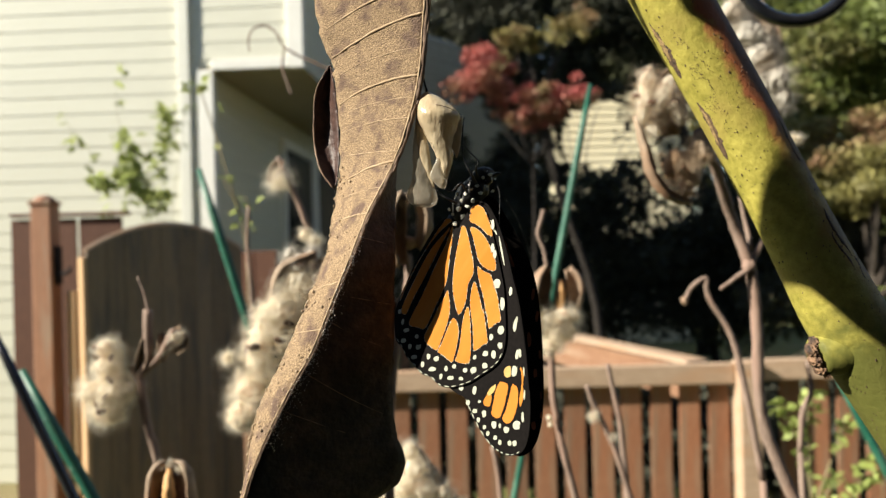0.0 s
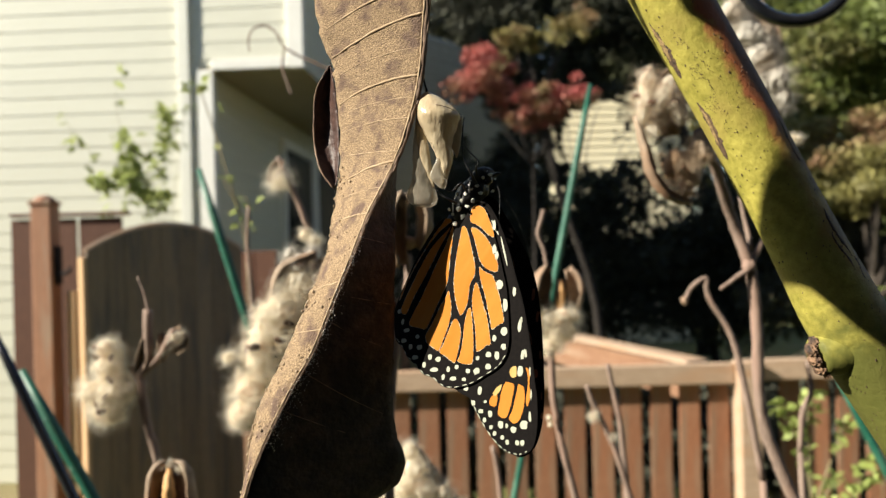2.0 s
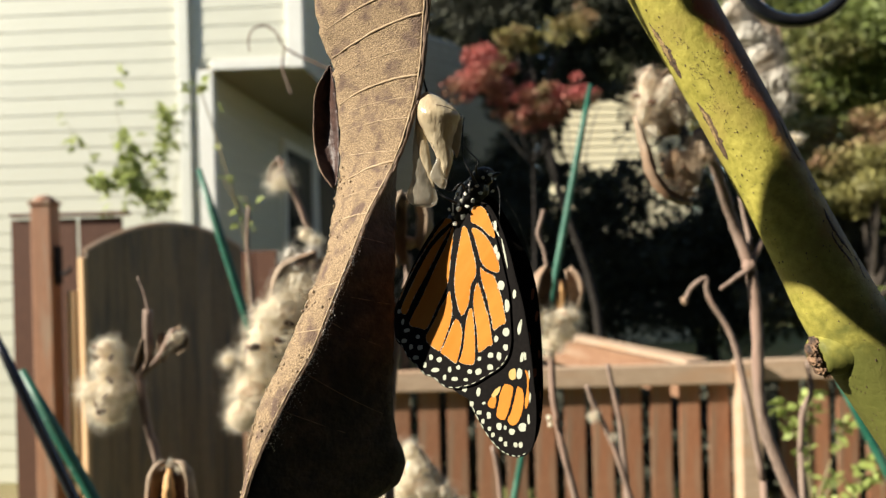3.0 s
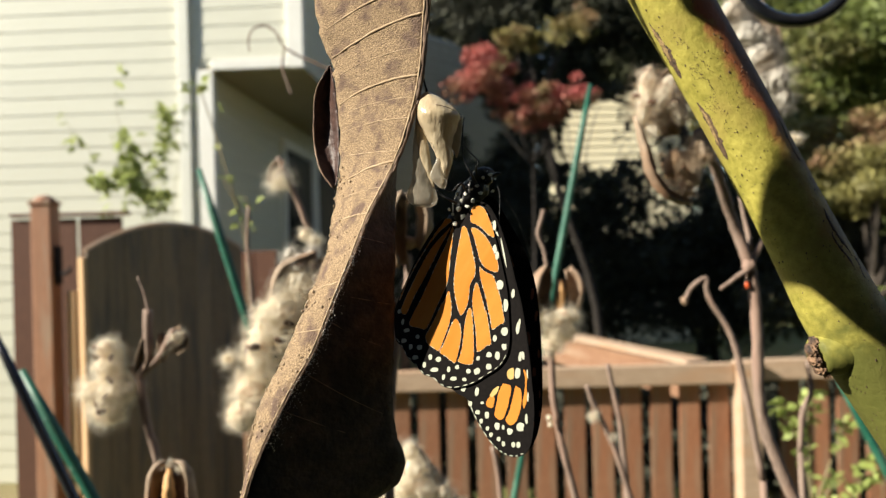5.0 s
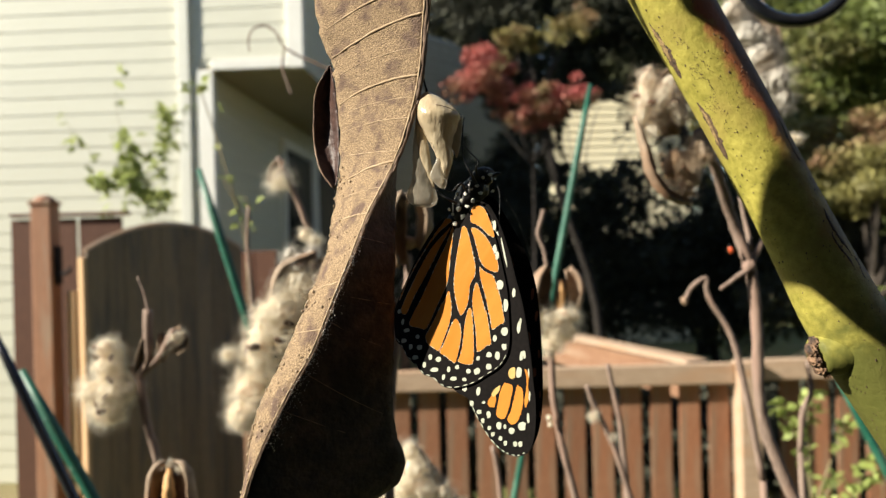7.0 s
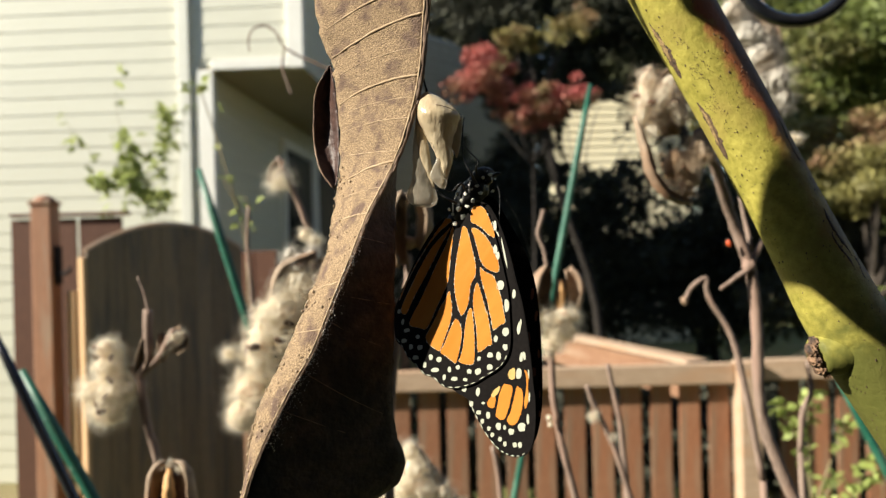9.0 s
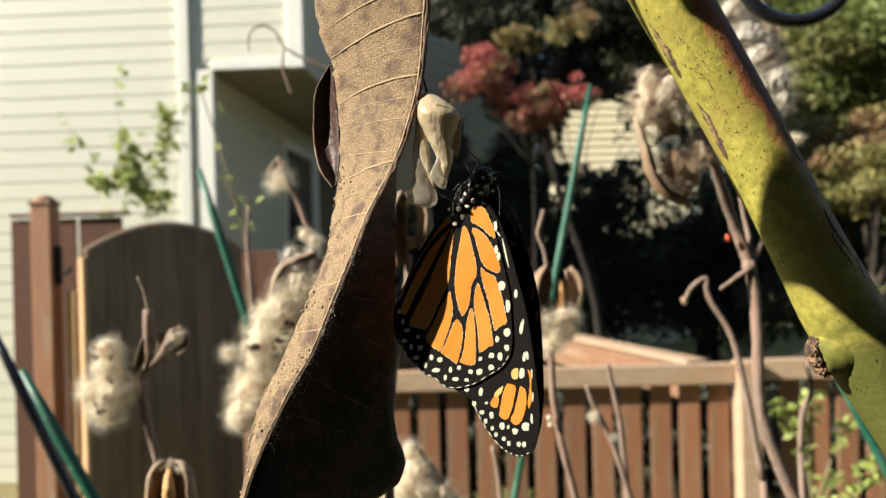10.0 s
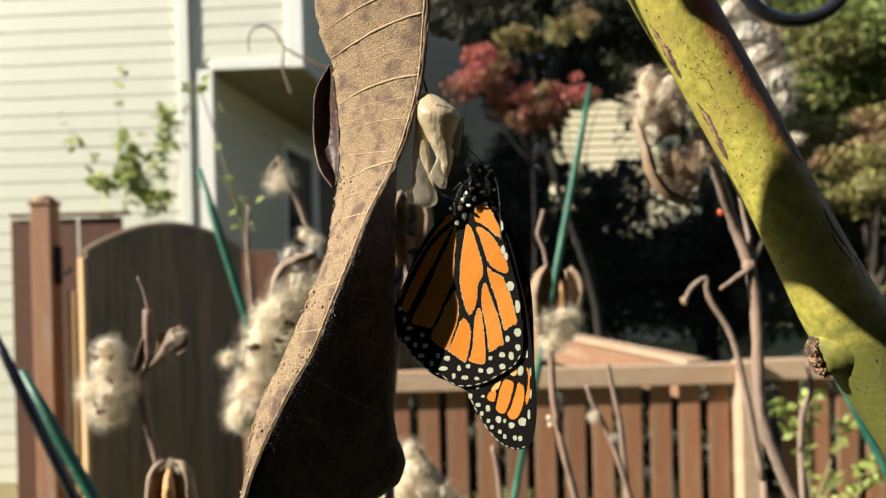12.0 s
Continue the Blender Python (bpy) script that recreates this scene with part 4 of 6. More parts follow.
fore = wing("forewing", [(2.73, 4.59), (4.03, 5.49), (5.98, 5.51), (8.88, 3.82), (11.53, 1.76), (15.17, -1.62), (18.36, -5.02), (21.57, -8.27), (24.97, -12.42), (28.06, -16.53), (31.54, -21.37), (33.96, -25.48), (35.3, -28.99), (35.25, -31.13), (33.92, -32.6), (32.22, -33.22), (30.3, -33.31), (27.95, -32.74), (25.2, -31.56), (22.5, -30.07), (20.48, -28.62), (16.94, -28.55), (13.56, -26.72), (6.19, -10.94), (3.49, 0.2)], 0.0, "forewing with black veins, white dots and orange patches near the tip")
for outline in ([(24.58, -25.44), (24.12, -26.58), (24.21, -27.35), (24.72, -27.77), (25.73, -27.45), (25.58, -26.56), (25.27, -25.79)],
                [(25.47, -22.89), (25.58, -24.7), (26.25, -26.96), (26.74, -28.37), (27.7, -28.6), (28.53, -28.16), (28.47, -26.53), (28.01, -24.56), (27.38, -22.66), (26.54, -22.46), (25.88, -22.68)],
                [(28, -22.09), (28.54, -24.28), (29.03, -26.6), (29.1, -28.03), (30.19, -28.44), (30.99, -27.6), (30.92, -25.59), (30.15, -23.44), (29.2, -22.1), (28.51, -22.01)],
                [(27.95, -18.86), (29, -20), (29.89, -21.75), (30.66, -23.91), (31.36, -24.64), (31.06, -22.97), (29.9, -21.01), (29.21, -19.53), (28.37, -18.84)]):
    cells(fore, [outline], 0.06, SCALE_ORANGE, False)
cells(fore, [[(24.95, -23.52), (24.33, -24.59), (24.17, -25.72), (24.71, -25.89), (25.15, -25.11), (25.23, -24.32)], [(26.01, -19.45), (25.33, -20.16), (25.47, -21.02), (26.17, -21.49), (26.94, -21.1), (26.64, -20.25)]], 0.07, SCALE_CREAM, False)
for row in ([(19.39, -7.58, 0.22, 0.53, 0.47), (27.27, -19.94, 0.36, 0.61, 0.47), (26.29, -17.08, 0.22, 0.57, 0.47), (26.75, -16.67, 0.18, 0.54, 0.47), (23.32, -12.67, 0.23, 0.79, 0.47), (23.17, -11.61, 0.13, 0.34, 0.47), (23.42, -27.69, 0.23, 0.16, 0.47), (21.31, -28.99, 0.27, 0.33, 0.47), (21.47, -26.43, 0.29, 0.48, 0.47), (18.61, -27.32, 0.34, 0.34, 0.47), (23.39, -29.59, 0.33, 0.26, 0.47), (25.35, -29.11, 0.29, 0.44, 0.47)],
            [(24.87, -30.6, 0.24, 0.29, 0.47), (26.6, -31.05, 0.25, 0.26, 0.47), (27.77, -31.63, 0.24, 0.27, 0.47), (29.5, -31.56, 0.26, 0.25, 0.47), (30.73, -31.83, 0.24, 0.29, 0.47), (28.17, -29.82, 0.34, 0.41, 0.47), (29.31, -29.39, 0.17, 0.27, 0.47), (30.8, -29.38, 0.37, 0.35, 0.47), (32.23, -27.73, 0.48, 0.48, 0.47), (32.47, -31, 0.27, 0.3, 0.47), (33.34, -30.55, 0.27, 0.3, 0.47), (32.59, -25.98, 0.17, 0.58, 0.47)],
            [(31.07, -22.6, 0.1, 0.58, 0.47), (29, -19.08, 0.09, 0.52, 0.47)]):
    spots(fore, row, 0.06)
spots(fore, [(9.5, 2.01, 0.14, 1.25, 0.88), (13.73, -1.56, 0.11, 2.1, 0.81)], 0.06)
margin(fore, [(20.65, -28.65), (22.61, -30.02), (25.31, -31.51), (28.06, -32.68), (30.35, -33.17), (32.12, -33.06), (33.83, -32.44), (35.06, -31.02)], 0.03, 12)
part("costal_vein", tube([(x, y, 0.05) for x, y in [(4.03, 5.49), (6.09, 5.31), (9, 3.62), (11.64, 1.56), (15.28, -1.81), (18.46, -5.2), (21.67, -8.46), (25.07, -12.6), (28.16, -16.7), (31.44, -21.42)]], [0.32, 0.32, 0.3, 0.28, 0.26, 0.24, 0.22, 0.2, 0.18, 0.12], 6, 4, scale=MM), SCALE_BLACK, fore)
other = part("forewing", slab([(2.86, 6.32), (5.42, 7.54), (8.63, 5.59), (13.06, 2.69), (17, -0.46), (20.92, -4.9), (24.63, -10.73), (28.54, -17.77), (31.66, -23.95), (33.74, -29.35), (34.44, -33.48), (33.75, -36.06), (31.66, -37.36), (26.98, -36.14), (21.83, -33.38), (17.79, -28.91), (11.82, -20.36), (5.93, -10.61), (3.08, -2.01)], -0.05, 0.05, 1), SCALE_BLACK, butterfly, "far forewing showing its upper side, shade put into dull colours")
other.matrix_basis = hinged(-6)
cells(other, [[(13.54, -3.33), (16.46, -5.72), (20.47, -11.39), (22.76, -15.36), (20.41, -13.93), (17, -9.22)], [(8.26, 2.92), (11.27, 0.6), (14.78, -2.75), (13.5, -2.72), (10.55, 0.26)]], 0.06, SCALE_SHADED, False)
spots(other, [(23.92, -14.84, 0.29, 0.99, 0.45), (20.69, -6.27, 0.22, 0.85, 0.45), (27.31, -16.82, 0.18, 0.64, 0.45), (28.06, -20.52, 0.29, 0.64, 0.45), (31.12, -24.19, 0.14, 0.57, 0.45), (32.4, -30.33, 0.29, 0.64, 0.45), (19.83, -16.7, 0.35, 0.99, 0.45), (22.38, -23.08, 0.36, 0.57, 0.45), (32.88, -27.84, 0.14, 0.5, 0.45), (23.4, -10.04, 0.22, 0.85, 0.45)], 0.06, SCALE_SHADED)
far_hind = part("hindwing", slab([(2.2, 0.43), (1.8, -0.6), (1.8, -8.64), (2.0, -17.09), (3.0, -22.87), (5.2, -27.4), (9.98, -29.67), (15.32, -29.02), (19.32, -25.46), (20.06, -20.36), (17.13, -12.92), (12.58, -5.03), (6.42, 2.05), (2.31, 4.32)], -0.05, 0.05, 1), SCALE_BLACK, butterfly, "far hindwing hidden behind the near one")
far_hind.matrix_basis = hinged(-4)
part("abdomen", tube([(0.5, 2.0, 1.0), (-1.5, 2.5, -6), (-4.0, 2.5, -13), (-6.5, 2.2, -19)], [1.6, 2.0, 1.7, 0.5], 12, 4, scale=MM), BODY_BLACK, butterfly, smooth=True)
bm = blob((2.6 * MM, 0.8 * MM, 4.0 * MM), (2.5 * MM, 2.6 * MM, 4.6 * MM), 4, 0.10, 2.5, turn=Euler((0, radians(22), 0)))
blob((4.7 * MM, 0.1 * MM, 6.4 * MM), (2.4 * MM, 2.1 * MM, 2.6 * MM), 4, 0.10, 2.5, bm)
thorax = part("thorax", bm, BODY_BLACK, butterfly, "furry black thorax", True)
# white dots on the thorax: place, half width and half height
for x, y, z, w, h in ((0.89, -0.26, 5.43, 0.40, 0.44), (2.45, -1.64, 5.29, 0.33, 0.37), (1.56, -1.62, 3.99, 0.33, 0.37), (1.05, -1.45, 2.39, 0.44, 0.51), (1.87, -1.10, 0.80, 0.46, 0.70),
                      (0.23, -1.80, -0.49, 0.46, 0.46), (-0.88, -1.30, 2.34, 0.28, 0.33), (-0.14, -0.30, 1.38, 0.28, 0.26), (3.78, -1.56, 3.97, 0.40, 0.40), (2.72, -1.60, 2.78, 0.48, 0.27),
                      (4.72, -2.00, 6.76, 0.46, 0.28), (5.36, -1.77, 5.36, 0.46, 0.32), (6.34, -1.32, 6.77, 0.36, 0.26), (7.76, -1.40, 5.70, 0.32, 0.28), (2.46, -1.04, 6.60, 0.30, 0.18),
                      (3.65, -1.77, 6.17, 0.34, 0.18), (5.85, -1.80, 2.91, 0.62, 0.38), (0.10, -0.43, 3.66, 0.18, 0.28)):
    part("white_spot", blob((x * MM, (y - 0.05) * MM, z * MM), (w * rng.uniform(0.9, 1.1) * MM, 0.14 * MM, h * rng.uniform(0.9, 1.1) * MM), 3, 0.5, 1.6, turn=Euler((0, rng.uniform(-0.5, 0.5), 0))), DOT_SUNLIT, thorax, smooth=True)
head = part("head", blob((6.0 * MM, -0.2 * MM, 8.9 * MM), (2.3 * MM, 1.9 * MM, 1.7 * MM), 4, 0.10, 2.5, turn=Euler((0, radians(-12), 0))), BODY_BLACK, butterfly, "black head with white dots", True)
part("eye", blob((6.9 * MM, -1.2 * MM, 8.0 * MM), (0.95 * MM, 0.7 * MM, 0.95 * MM), 3), EYE_BLACK, head, "glossy dark eye", True)
for x, y, z, w, h in ((7.34, -1.76, 8.96, 0.78, 0.28), (5.91, -1.99, 8.38, 0.33, 0.33), (6.74, -1.60, 9.55, 0.30, 0.16), (8.30, -1.20, 8.10, 0.22, 0.2)):
    part("white_spot", blob((x * MM, (y - 0.08) * MM, z * MM), (w * MM, 0.16 * MM, h * MM), 3, 0.4, 1.6), DOT_SUNLIT, head, smooth=True)
for line in ([(8.62, -2.5, 6.51), (8.97, -3, 4.82), (8.81, -4, 1.48), (8.42, -5, -2.35), (8.07, -5.8, -5.59)], [(9.23, 0, 6.14), (11.03, 1, 3.35), (13.11, 2.5, -0.59), (14.76, 4, -4.61), (15.71, 5, -7.86)]):
    part("antenna", tube(line, [0.09, 0.08, 0.08, 0.09, 0.2], 6, 5, scale=MM), BODY_BLACK, head)
part("palp", tube([(7.8, -2.3, 8.54), (8.79, -2.5, 9.04), (9.45, -2.5, 8.8)], [0.35, 0.3, 0.12], 7, 3, scale=MM), BODY_BLACK, head, smooth=True)
for line in ([(2.66, -2, 5.6), (1.4, -5.5, 7), (-0.23, -4, 5.75), (-1.75, -4.5, 6.19)], [(4.58, -2, 7.21), (3.35, -4, 9.25), (2.32, -4, 11.46), (1.95, -4.5, 14.67), (2.27, -4.8, 18.96), (2.5, -5, 19.68)],
             [(5.18, -1.5, 8.01), (4.5, -3, 9.87), (4.93, -4, 11.39), (3.24, -3.8, 13.32), (1.88, -4, 15.51)], [(0.61, -2, 3.45), (-1.14, -4, 4.25), (-2.43, -3.8, 5.06), (-3.06, -4.2, 6.03)]):
    part("leg", tube(line, [0.3, 0.22, 0.17, 0.13, 0.12, 0.1][:len(line)], 7, 4, scale=MM), BODY_BLACK, thorax, smooth=True)

# ---- the thick stalk ----
stalk = thing("plant_stalk", (0.0634, 0.1680, 1.4294), "thick yellow-green plant stalk with brown scars and a knobby node", "stalk")
SPINE = [(-32.6, 2, 66.3), (-22.4, 1, 44.4), (-12.0, 0, 23.8), (0.6, 0, 0.3), (12.8, -1, -24.8), (21.4, -2, -43.0), (27.2, -2.5, -53.7), (33.3, -3, -64.1), (42.9, -4, -79.9), (54.3, -5, -99.7)]
GIRTH = [7.5, 7.8, 7.8, 7.6, 7.5, 8.3, 8.6, 8.4, 8.7, 9.0]
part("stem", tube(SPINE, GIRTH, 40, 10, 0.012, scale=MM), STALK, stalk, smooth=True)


def on_stalk(s, side, out=0.0):
    """A point on the stalk's skin: s along its line, side in degrees round it from the front, towards the left."""
    line = spline(SPINE, 12)
    j = min(max(s * (len(line) - 1), 1.0), len(line) - 2.001)
    i = int(j)
    here = line[i] + (line[i + 1] - line[i]) * (j - i)
    way = Vector(line[i + 1] - line[i - 1]).normalized()
    front = (Vector((0, -1, 0)) - way * way.y * -1).normalized()
    left = way.cross(front).normalized()
    left = left if left.x < 0 else -left
    r = np.interp(j / 12, range(10), GIRTH) + out
    a = radians(side)
    return Vector(here) + (front * math.cos(a) + left * math.sin(a)) * r


def patch(name, s0, s1, side, width, mat, label, out=0.05, steps=90, ragged=0.7, sway=8.0, seed=1):
    """A long ragged patch on the stalk's skin."""
    bm = bmesh.new()
    rows = []
    for i in range(steps + 1):
        t = i / steps
        w = width * math.sin(math.pi * min(max(t, 0.02), 0.98)) ** 0.5 * (1 + ragged * 2.2 * noise.noise(Vector((t * 9, seed * 3.3, 0))) + ragged * noise.noise(Vector((t * 31, seed, 0))))
        mid = side + sway * math.sin(t * 5 + seed) * 0.4
        s = s0 + (s1 - s0) * t
        rows.append([bm.verts.new(on_stalk(s, mid + w * k, out if abs(k) < 1 else -0.06) * MM) for k in (-1, -0.6, 0, 0.6, 1)])
    for a, b in zip(rows, rows[1:]):
        for k in range(4):
            bm.faces.new((a[k], a[k + 1], b[k + 1], b[k]))
    return part(name, bm, mat, stalk, label, True)


patch("scar", 0.232, 0.290, 74, 10, SCAR, "dark bark-like scar", seed=2, ragged=0.5, sway=3)
patch("scar_core", 0.235, 0.272, 74.5, 5.4, SCAR_TAN, "tan torn middle of the scar", out=0.10, seed=2, ragged=0.5, sway=3)
patch("scar", 0.316, 0.372, 71, 8, SCAR, "dark bark-like scar", seed=3, ragged=0.5, sway=6)
patch("scar_core", 0.320, 0.358, 71.5, 4.2, SCAR_TAN, "tan torn middle of the scar", out=0.10, seed=3, ragged=0.5, sway=6)
patch("scar", 0.235, 0.36, -66, 6, SCAR, "dark split", seed=4)
patch("scar", 0.445, 0.50, -34, 3, SCAR, "dark purple scar", seed=6)
patch("scar", 0.505, 0.535, -40, 2.5, SCAR, "dark scar", seed=16)
patch("scar", 0.36, 0.40, -40, 4, SCAR, "dark scar", seed=17)
patch("scar", 0.47, 0.52, -24, 2.5, SCAR, "dark scar", seed=7)
rng = random.Random(8)
bm = bmesh.new()
for _ in range(1700):
    s, a = rng.uniform(0.18, 0.85), rng.uniform(-75, 80)
    if noise.noise(Vector((s * 18, a * 0.05, 0))) < -0.05 and rng.random() < 0.75:
        continue
    r = 0.025 + 0.17 * rng.random() ** 4
    blob(tuple(on_stalk(s, a, -0.02) * MM), (r * MM, r * MM, r * rng.uniform(0.8, 1.8) * MM), 1, 0.5, 1.5, bm)
for _ in range(1100):
    s, a = rng.gauss(0.305, 0.025), rng.gauss(42, 12)
    if noise.noise(Vector((s * 60, a * 0.12, 3))) < 0:
        continue
    r = 0.03 + 0.10 * rng.random() ** 2
    blob(tuple(on_stalk(s, a, -0.02) * MM), (r * MM, r * MM, r * MM), 1, 0.5, 1.5, bm)
tagged(part("freckling", bm, SCAR, stalk, "dark freckling on the skin"), kind="stuff")
part("branch_stub", tube([(26, -2.5, -51.0), (21, -3.5, -53.2), (15.8, -4, -54.6)], [6.8, 5.8, 4.0], 18, 5, 0.06, scale=MM), STALK, stalk, "short swollen stub of a lost leaf", True)
bm = bmesh.new()
for at, size in (((15.2, -4.2, -51.4), (0.7, 1.9, 1.2)), ((14.4, -4.6, -53.0), (0.8, 2.3, 1.4)), ((15.0, -4.8, -55.0), (0.9, 2.5, 1.5)), ((16.0, -4.8, -56.9), (0.9, 2.2, 1.4)), ((17.2, -5.5, -58.2), (0.6, 1.2, 0.8))):
    blob(tuple(Vector(at) * MM), tuple(x * MM for x in size), 4, 0.35, 4.2, bm)
part("node", bm, NODE, stalk, "brown corky leaf scar", True)

# added unseen sheets that shade the stalk, outlined to fit the camera's view
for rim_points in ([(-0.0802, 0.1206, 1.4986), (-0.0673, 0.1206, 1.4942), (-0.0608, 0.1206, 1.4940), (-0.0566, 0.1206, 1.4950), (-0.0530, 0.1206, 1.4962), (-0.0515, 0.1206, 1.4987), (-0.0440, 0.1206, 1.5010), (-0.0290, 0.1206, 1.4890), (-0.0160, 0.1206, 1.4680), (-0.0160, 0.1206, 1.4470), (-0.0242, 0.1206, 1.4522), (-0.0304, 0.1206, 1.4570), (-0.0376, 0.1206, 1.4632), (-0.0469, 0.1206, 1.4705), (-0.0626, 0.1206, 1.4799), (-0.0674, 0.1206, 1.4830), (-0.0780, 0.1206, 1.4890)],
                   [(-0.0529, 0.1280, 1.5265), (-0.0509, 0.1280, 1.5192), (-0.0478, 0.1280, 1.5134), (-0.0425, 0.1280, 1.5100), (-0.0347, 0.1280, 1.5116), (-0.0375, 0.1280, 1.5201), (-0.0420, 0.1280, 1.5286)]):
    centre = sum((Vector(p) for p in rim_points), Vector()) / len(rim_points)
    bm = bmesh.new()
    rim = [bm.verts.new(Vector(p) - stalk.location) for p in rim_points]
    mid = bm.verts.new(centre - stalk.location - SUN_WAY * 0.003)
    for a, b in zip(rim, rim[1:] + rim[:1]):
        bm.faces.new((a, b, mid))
    upper_leaf = part("upper_leaf", bm, LEAF_DRY, stalk, "unseen sheet added to shade the stalk")
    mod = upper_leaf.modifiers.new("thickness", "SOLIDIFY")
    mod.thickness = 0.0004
    to = (centre - stalk.location) * 1000
    part("sheet_stem", tube([tuple(to), tuple(to + Vector((0, -1, 40))), tuple(to + Vector((6, 0, 95))), tuple(Vector(SPINE[0]) + Vector((30, 40, 60))), tuple(Vector(SPINE[0]) + Vector((4, 5, 2)))], [0.15, 0.16, 0.16, 0.18, 0.3], 7, 5, scale=MM), MIDRIB, stalk, smooth=True)

# ---- the black hook ----
hook = thing("shepherd_hook", (0.1405, 0.3000, 1.5084), "black iron garden hook with a curled end", "hook")
R = 23.0
line = [(R * math.cos(a), 0, R * math.sin(a)) for a in [radians(d) for d in range(150, 391, 20)]]
line += [(R + 2, 0, 26), (R + 3, 2, 90), (R + 3, 4, 200)]
part("rod", tube(line, 2.75, 16, 4, scale=MM), IRON, hook, smooth=True)
line = [(R + 3, 4, 200), (R + 20, 4, 330), (R + 70, 4, 385), (R + 120, 4, 330), (R + 128, 4, 150), (R + 128, 4, -1100), (R + 128, 4, -1850)]
part("pole", tube(line, 2.9, 12, 4, scale=MM), IRON, hook, smooth=True)
last = np.array(SPINE[-1])
part("lower_stem", tube([last, last + (22, 2, -60), last + (40, 4, -400), last + (46, 6, -1690)], [9.8, 9.8, 10.5, 12], 16, 5, 0.04, scale=MM), STALK, stalk, smooth=True)
top = np.array(RIB[0])
part("petiole", tube([top, top + (-3, -1, 6), top + (-9, -3, 15), top + (-26, -8, 60)], [0.8, 0.9, 1.1, 1.4], 8, 5, 0.2, scale=MM), MIDRIB, dry_leaf, smooth=True)


# ---- stakes ----
def stake(top, toward, r, mat, label, category="stake"):
    """A round rod from its top through a second point down into the ground."""
    a, b = Vector(top), Vector(toward)
    foot = a + (b - a) * ((a.z + 0.03 - GROUND_Z) / (a.z - b.z))
    ob = thing("garden_stake", tuple(foot), label, category)
    line = [(a - foot) * t for t in (0.0, 0.3, 0.6, 0.97, 1.0)]
    part("rod", tube(line, [r, r, r, r, r * 0.6], 12, 1), mat, ob, smooth=True)
    n = int((a - foot).length / 0.045)
    data = None
    for i in range(2, n):
        ring = part("ring", data or blob((0, 0, 0), (r * 1.13, r * 1.13, r * 0.28), 2), mat, ob, smooth=True)
        data = ring.data
        ring.location = (a - foot) * (i / n)
    return ob


stake((-0.2522, 0.8000, 1.4897), (-0.2047, 0.8000, 1.3264), 0.0044, STAKE, "green plastic coated garden stake, leaning")
stake((0.1582, 0.8000, 1.5674), (0.1179, 0.8000, 1.3769), 0.0036, STAKE, "green plastic coated garden stake, leaning")
stake((-0.3430, 0.6200, 1.3112), (-0.2878, 0.6200, 1.2061), 0.0050, STAKE, "green plastic coated garden stake, leaning low")
stake((0.4009, 0.8000, 1.2722), (0.4557, 0.8000, 1.1588), 0.0050, STAKE, "green plastic coated garden stake behind the stalk")
stake((-0.3566, 0.6000, 1.3523), (-0.2919, 0.6000, 1.2092), 0.0042, IRON, "thin dark rod leaning beside a green stake", "rod")


# ---- milkweed: dry stems, pods and floss ----
def floss(owner, lumps, tufts, fibres, length, seed, name="floss", spread=0.75, width=0.06, mat=None):
    """Silky fibres in tufts all over some lumps; lumps: (centre, radius) in millimetres."""
    r = np.random.default_rng(seed)
    tufts = int(tufts * 5.5)
    c = np.array([l[0] for l in lumps], float)
    rad = np.array([l[1] for l in lumps], float)
    pick = r.choice(len(lumps), tufts, p=rad ** 2 / (rad ** 2).sum())
    way = r.normal(size=(tufts, 3))
    way /= np.linalg.norm(way, axis=1)[:, None]
    root = c[pick] + way * rad[pick][:, None] * r.uniform(0.45, 1.0, tufts)[:, None]
    way = way + r.normal(0, 0.8, (tufts, 3))
    way /= np.linalg.norm(way, axis=1)[:, None]
    root, way = np.repeat(root, fibres, 0), np.repeat(way, fibres, 0)
    n = len(root)
    go = way * 0.45 + r.normal(0, spread, (n, 3))
    go /= np.linalg.norm(go, axis=1)[:, None]
    long = length * (0.3 + 0.7 * r.random(n) ** 1.6)[:, None]
    mid = root + go * long * 0.5
    tip = root + go * long + r.normal(0, 0.12, (n, 3)) * long
    side = np.cross(go, r.normal(size=(n, 3)))
    side /= np.linalg.norm(side, axis=1)[:, None]
    side *= width * 0.45
    verts = np.stack([root - side, root + side, mid + side, mid - side, tip], 1).reshape(-1, 3) * MM
    faces = []
    for k in range(0, 5 * n, 5):
        faces += [(k, k + 1, k + 2, k + 3), (k + 3, k + 2, k + 4)]
    ob = part(name, mesh_of(name, verts.tolist(), faces, mat or FLOSS), FLOSS, owner, "silky white seed floss")
    return tagged(ob, kind="stuff")


def core(owner, lumps, seed, mat=None, wide=1.0, tall=1.0):
    bm = bmesh.new()
    for i, (c, r) in enumerate(lumps):
        blob(tuple(np.array(c) * MM), (r * 0.64 * wide * MM, r * 0.6 * wide * MM, r * 0.64 * tall * MM), 4, 0.22, 1.8, bm, Euler((i, seed, i * 2)) if wide == 1.0 else Euler((0.2 * i, 0.35 * math.sin(i * 2.3 + seed), i)))
    return part("packed_floss", bm, mat or FLOSS_CORE, owner, "packed cream floss", True)


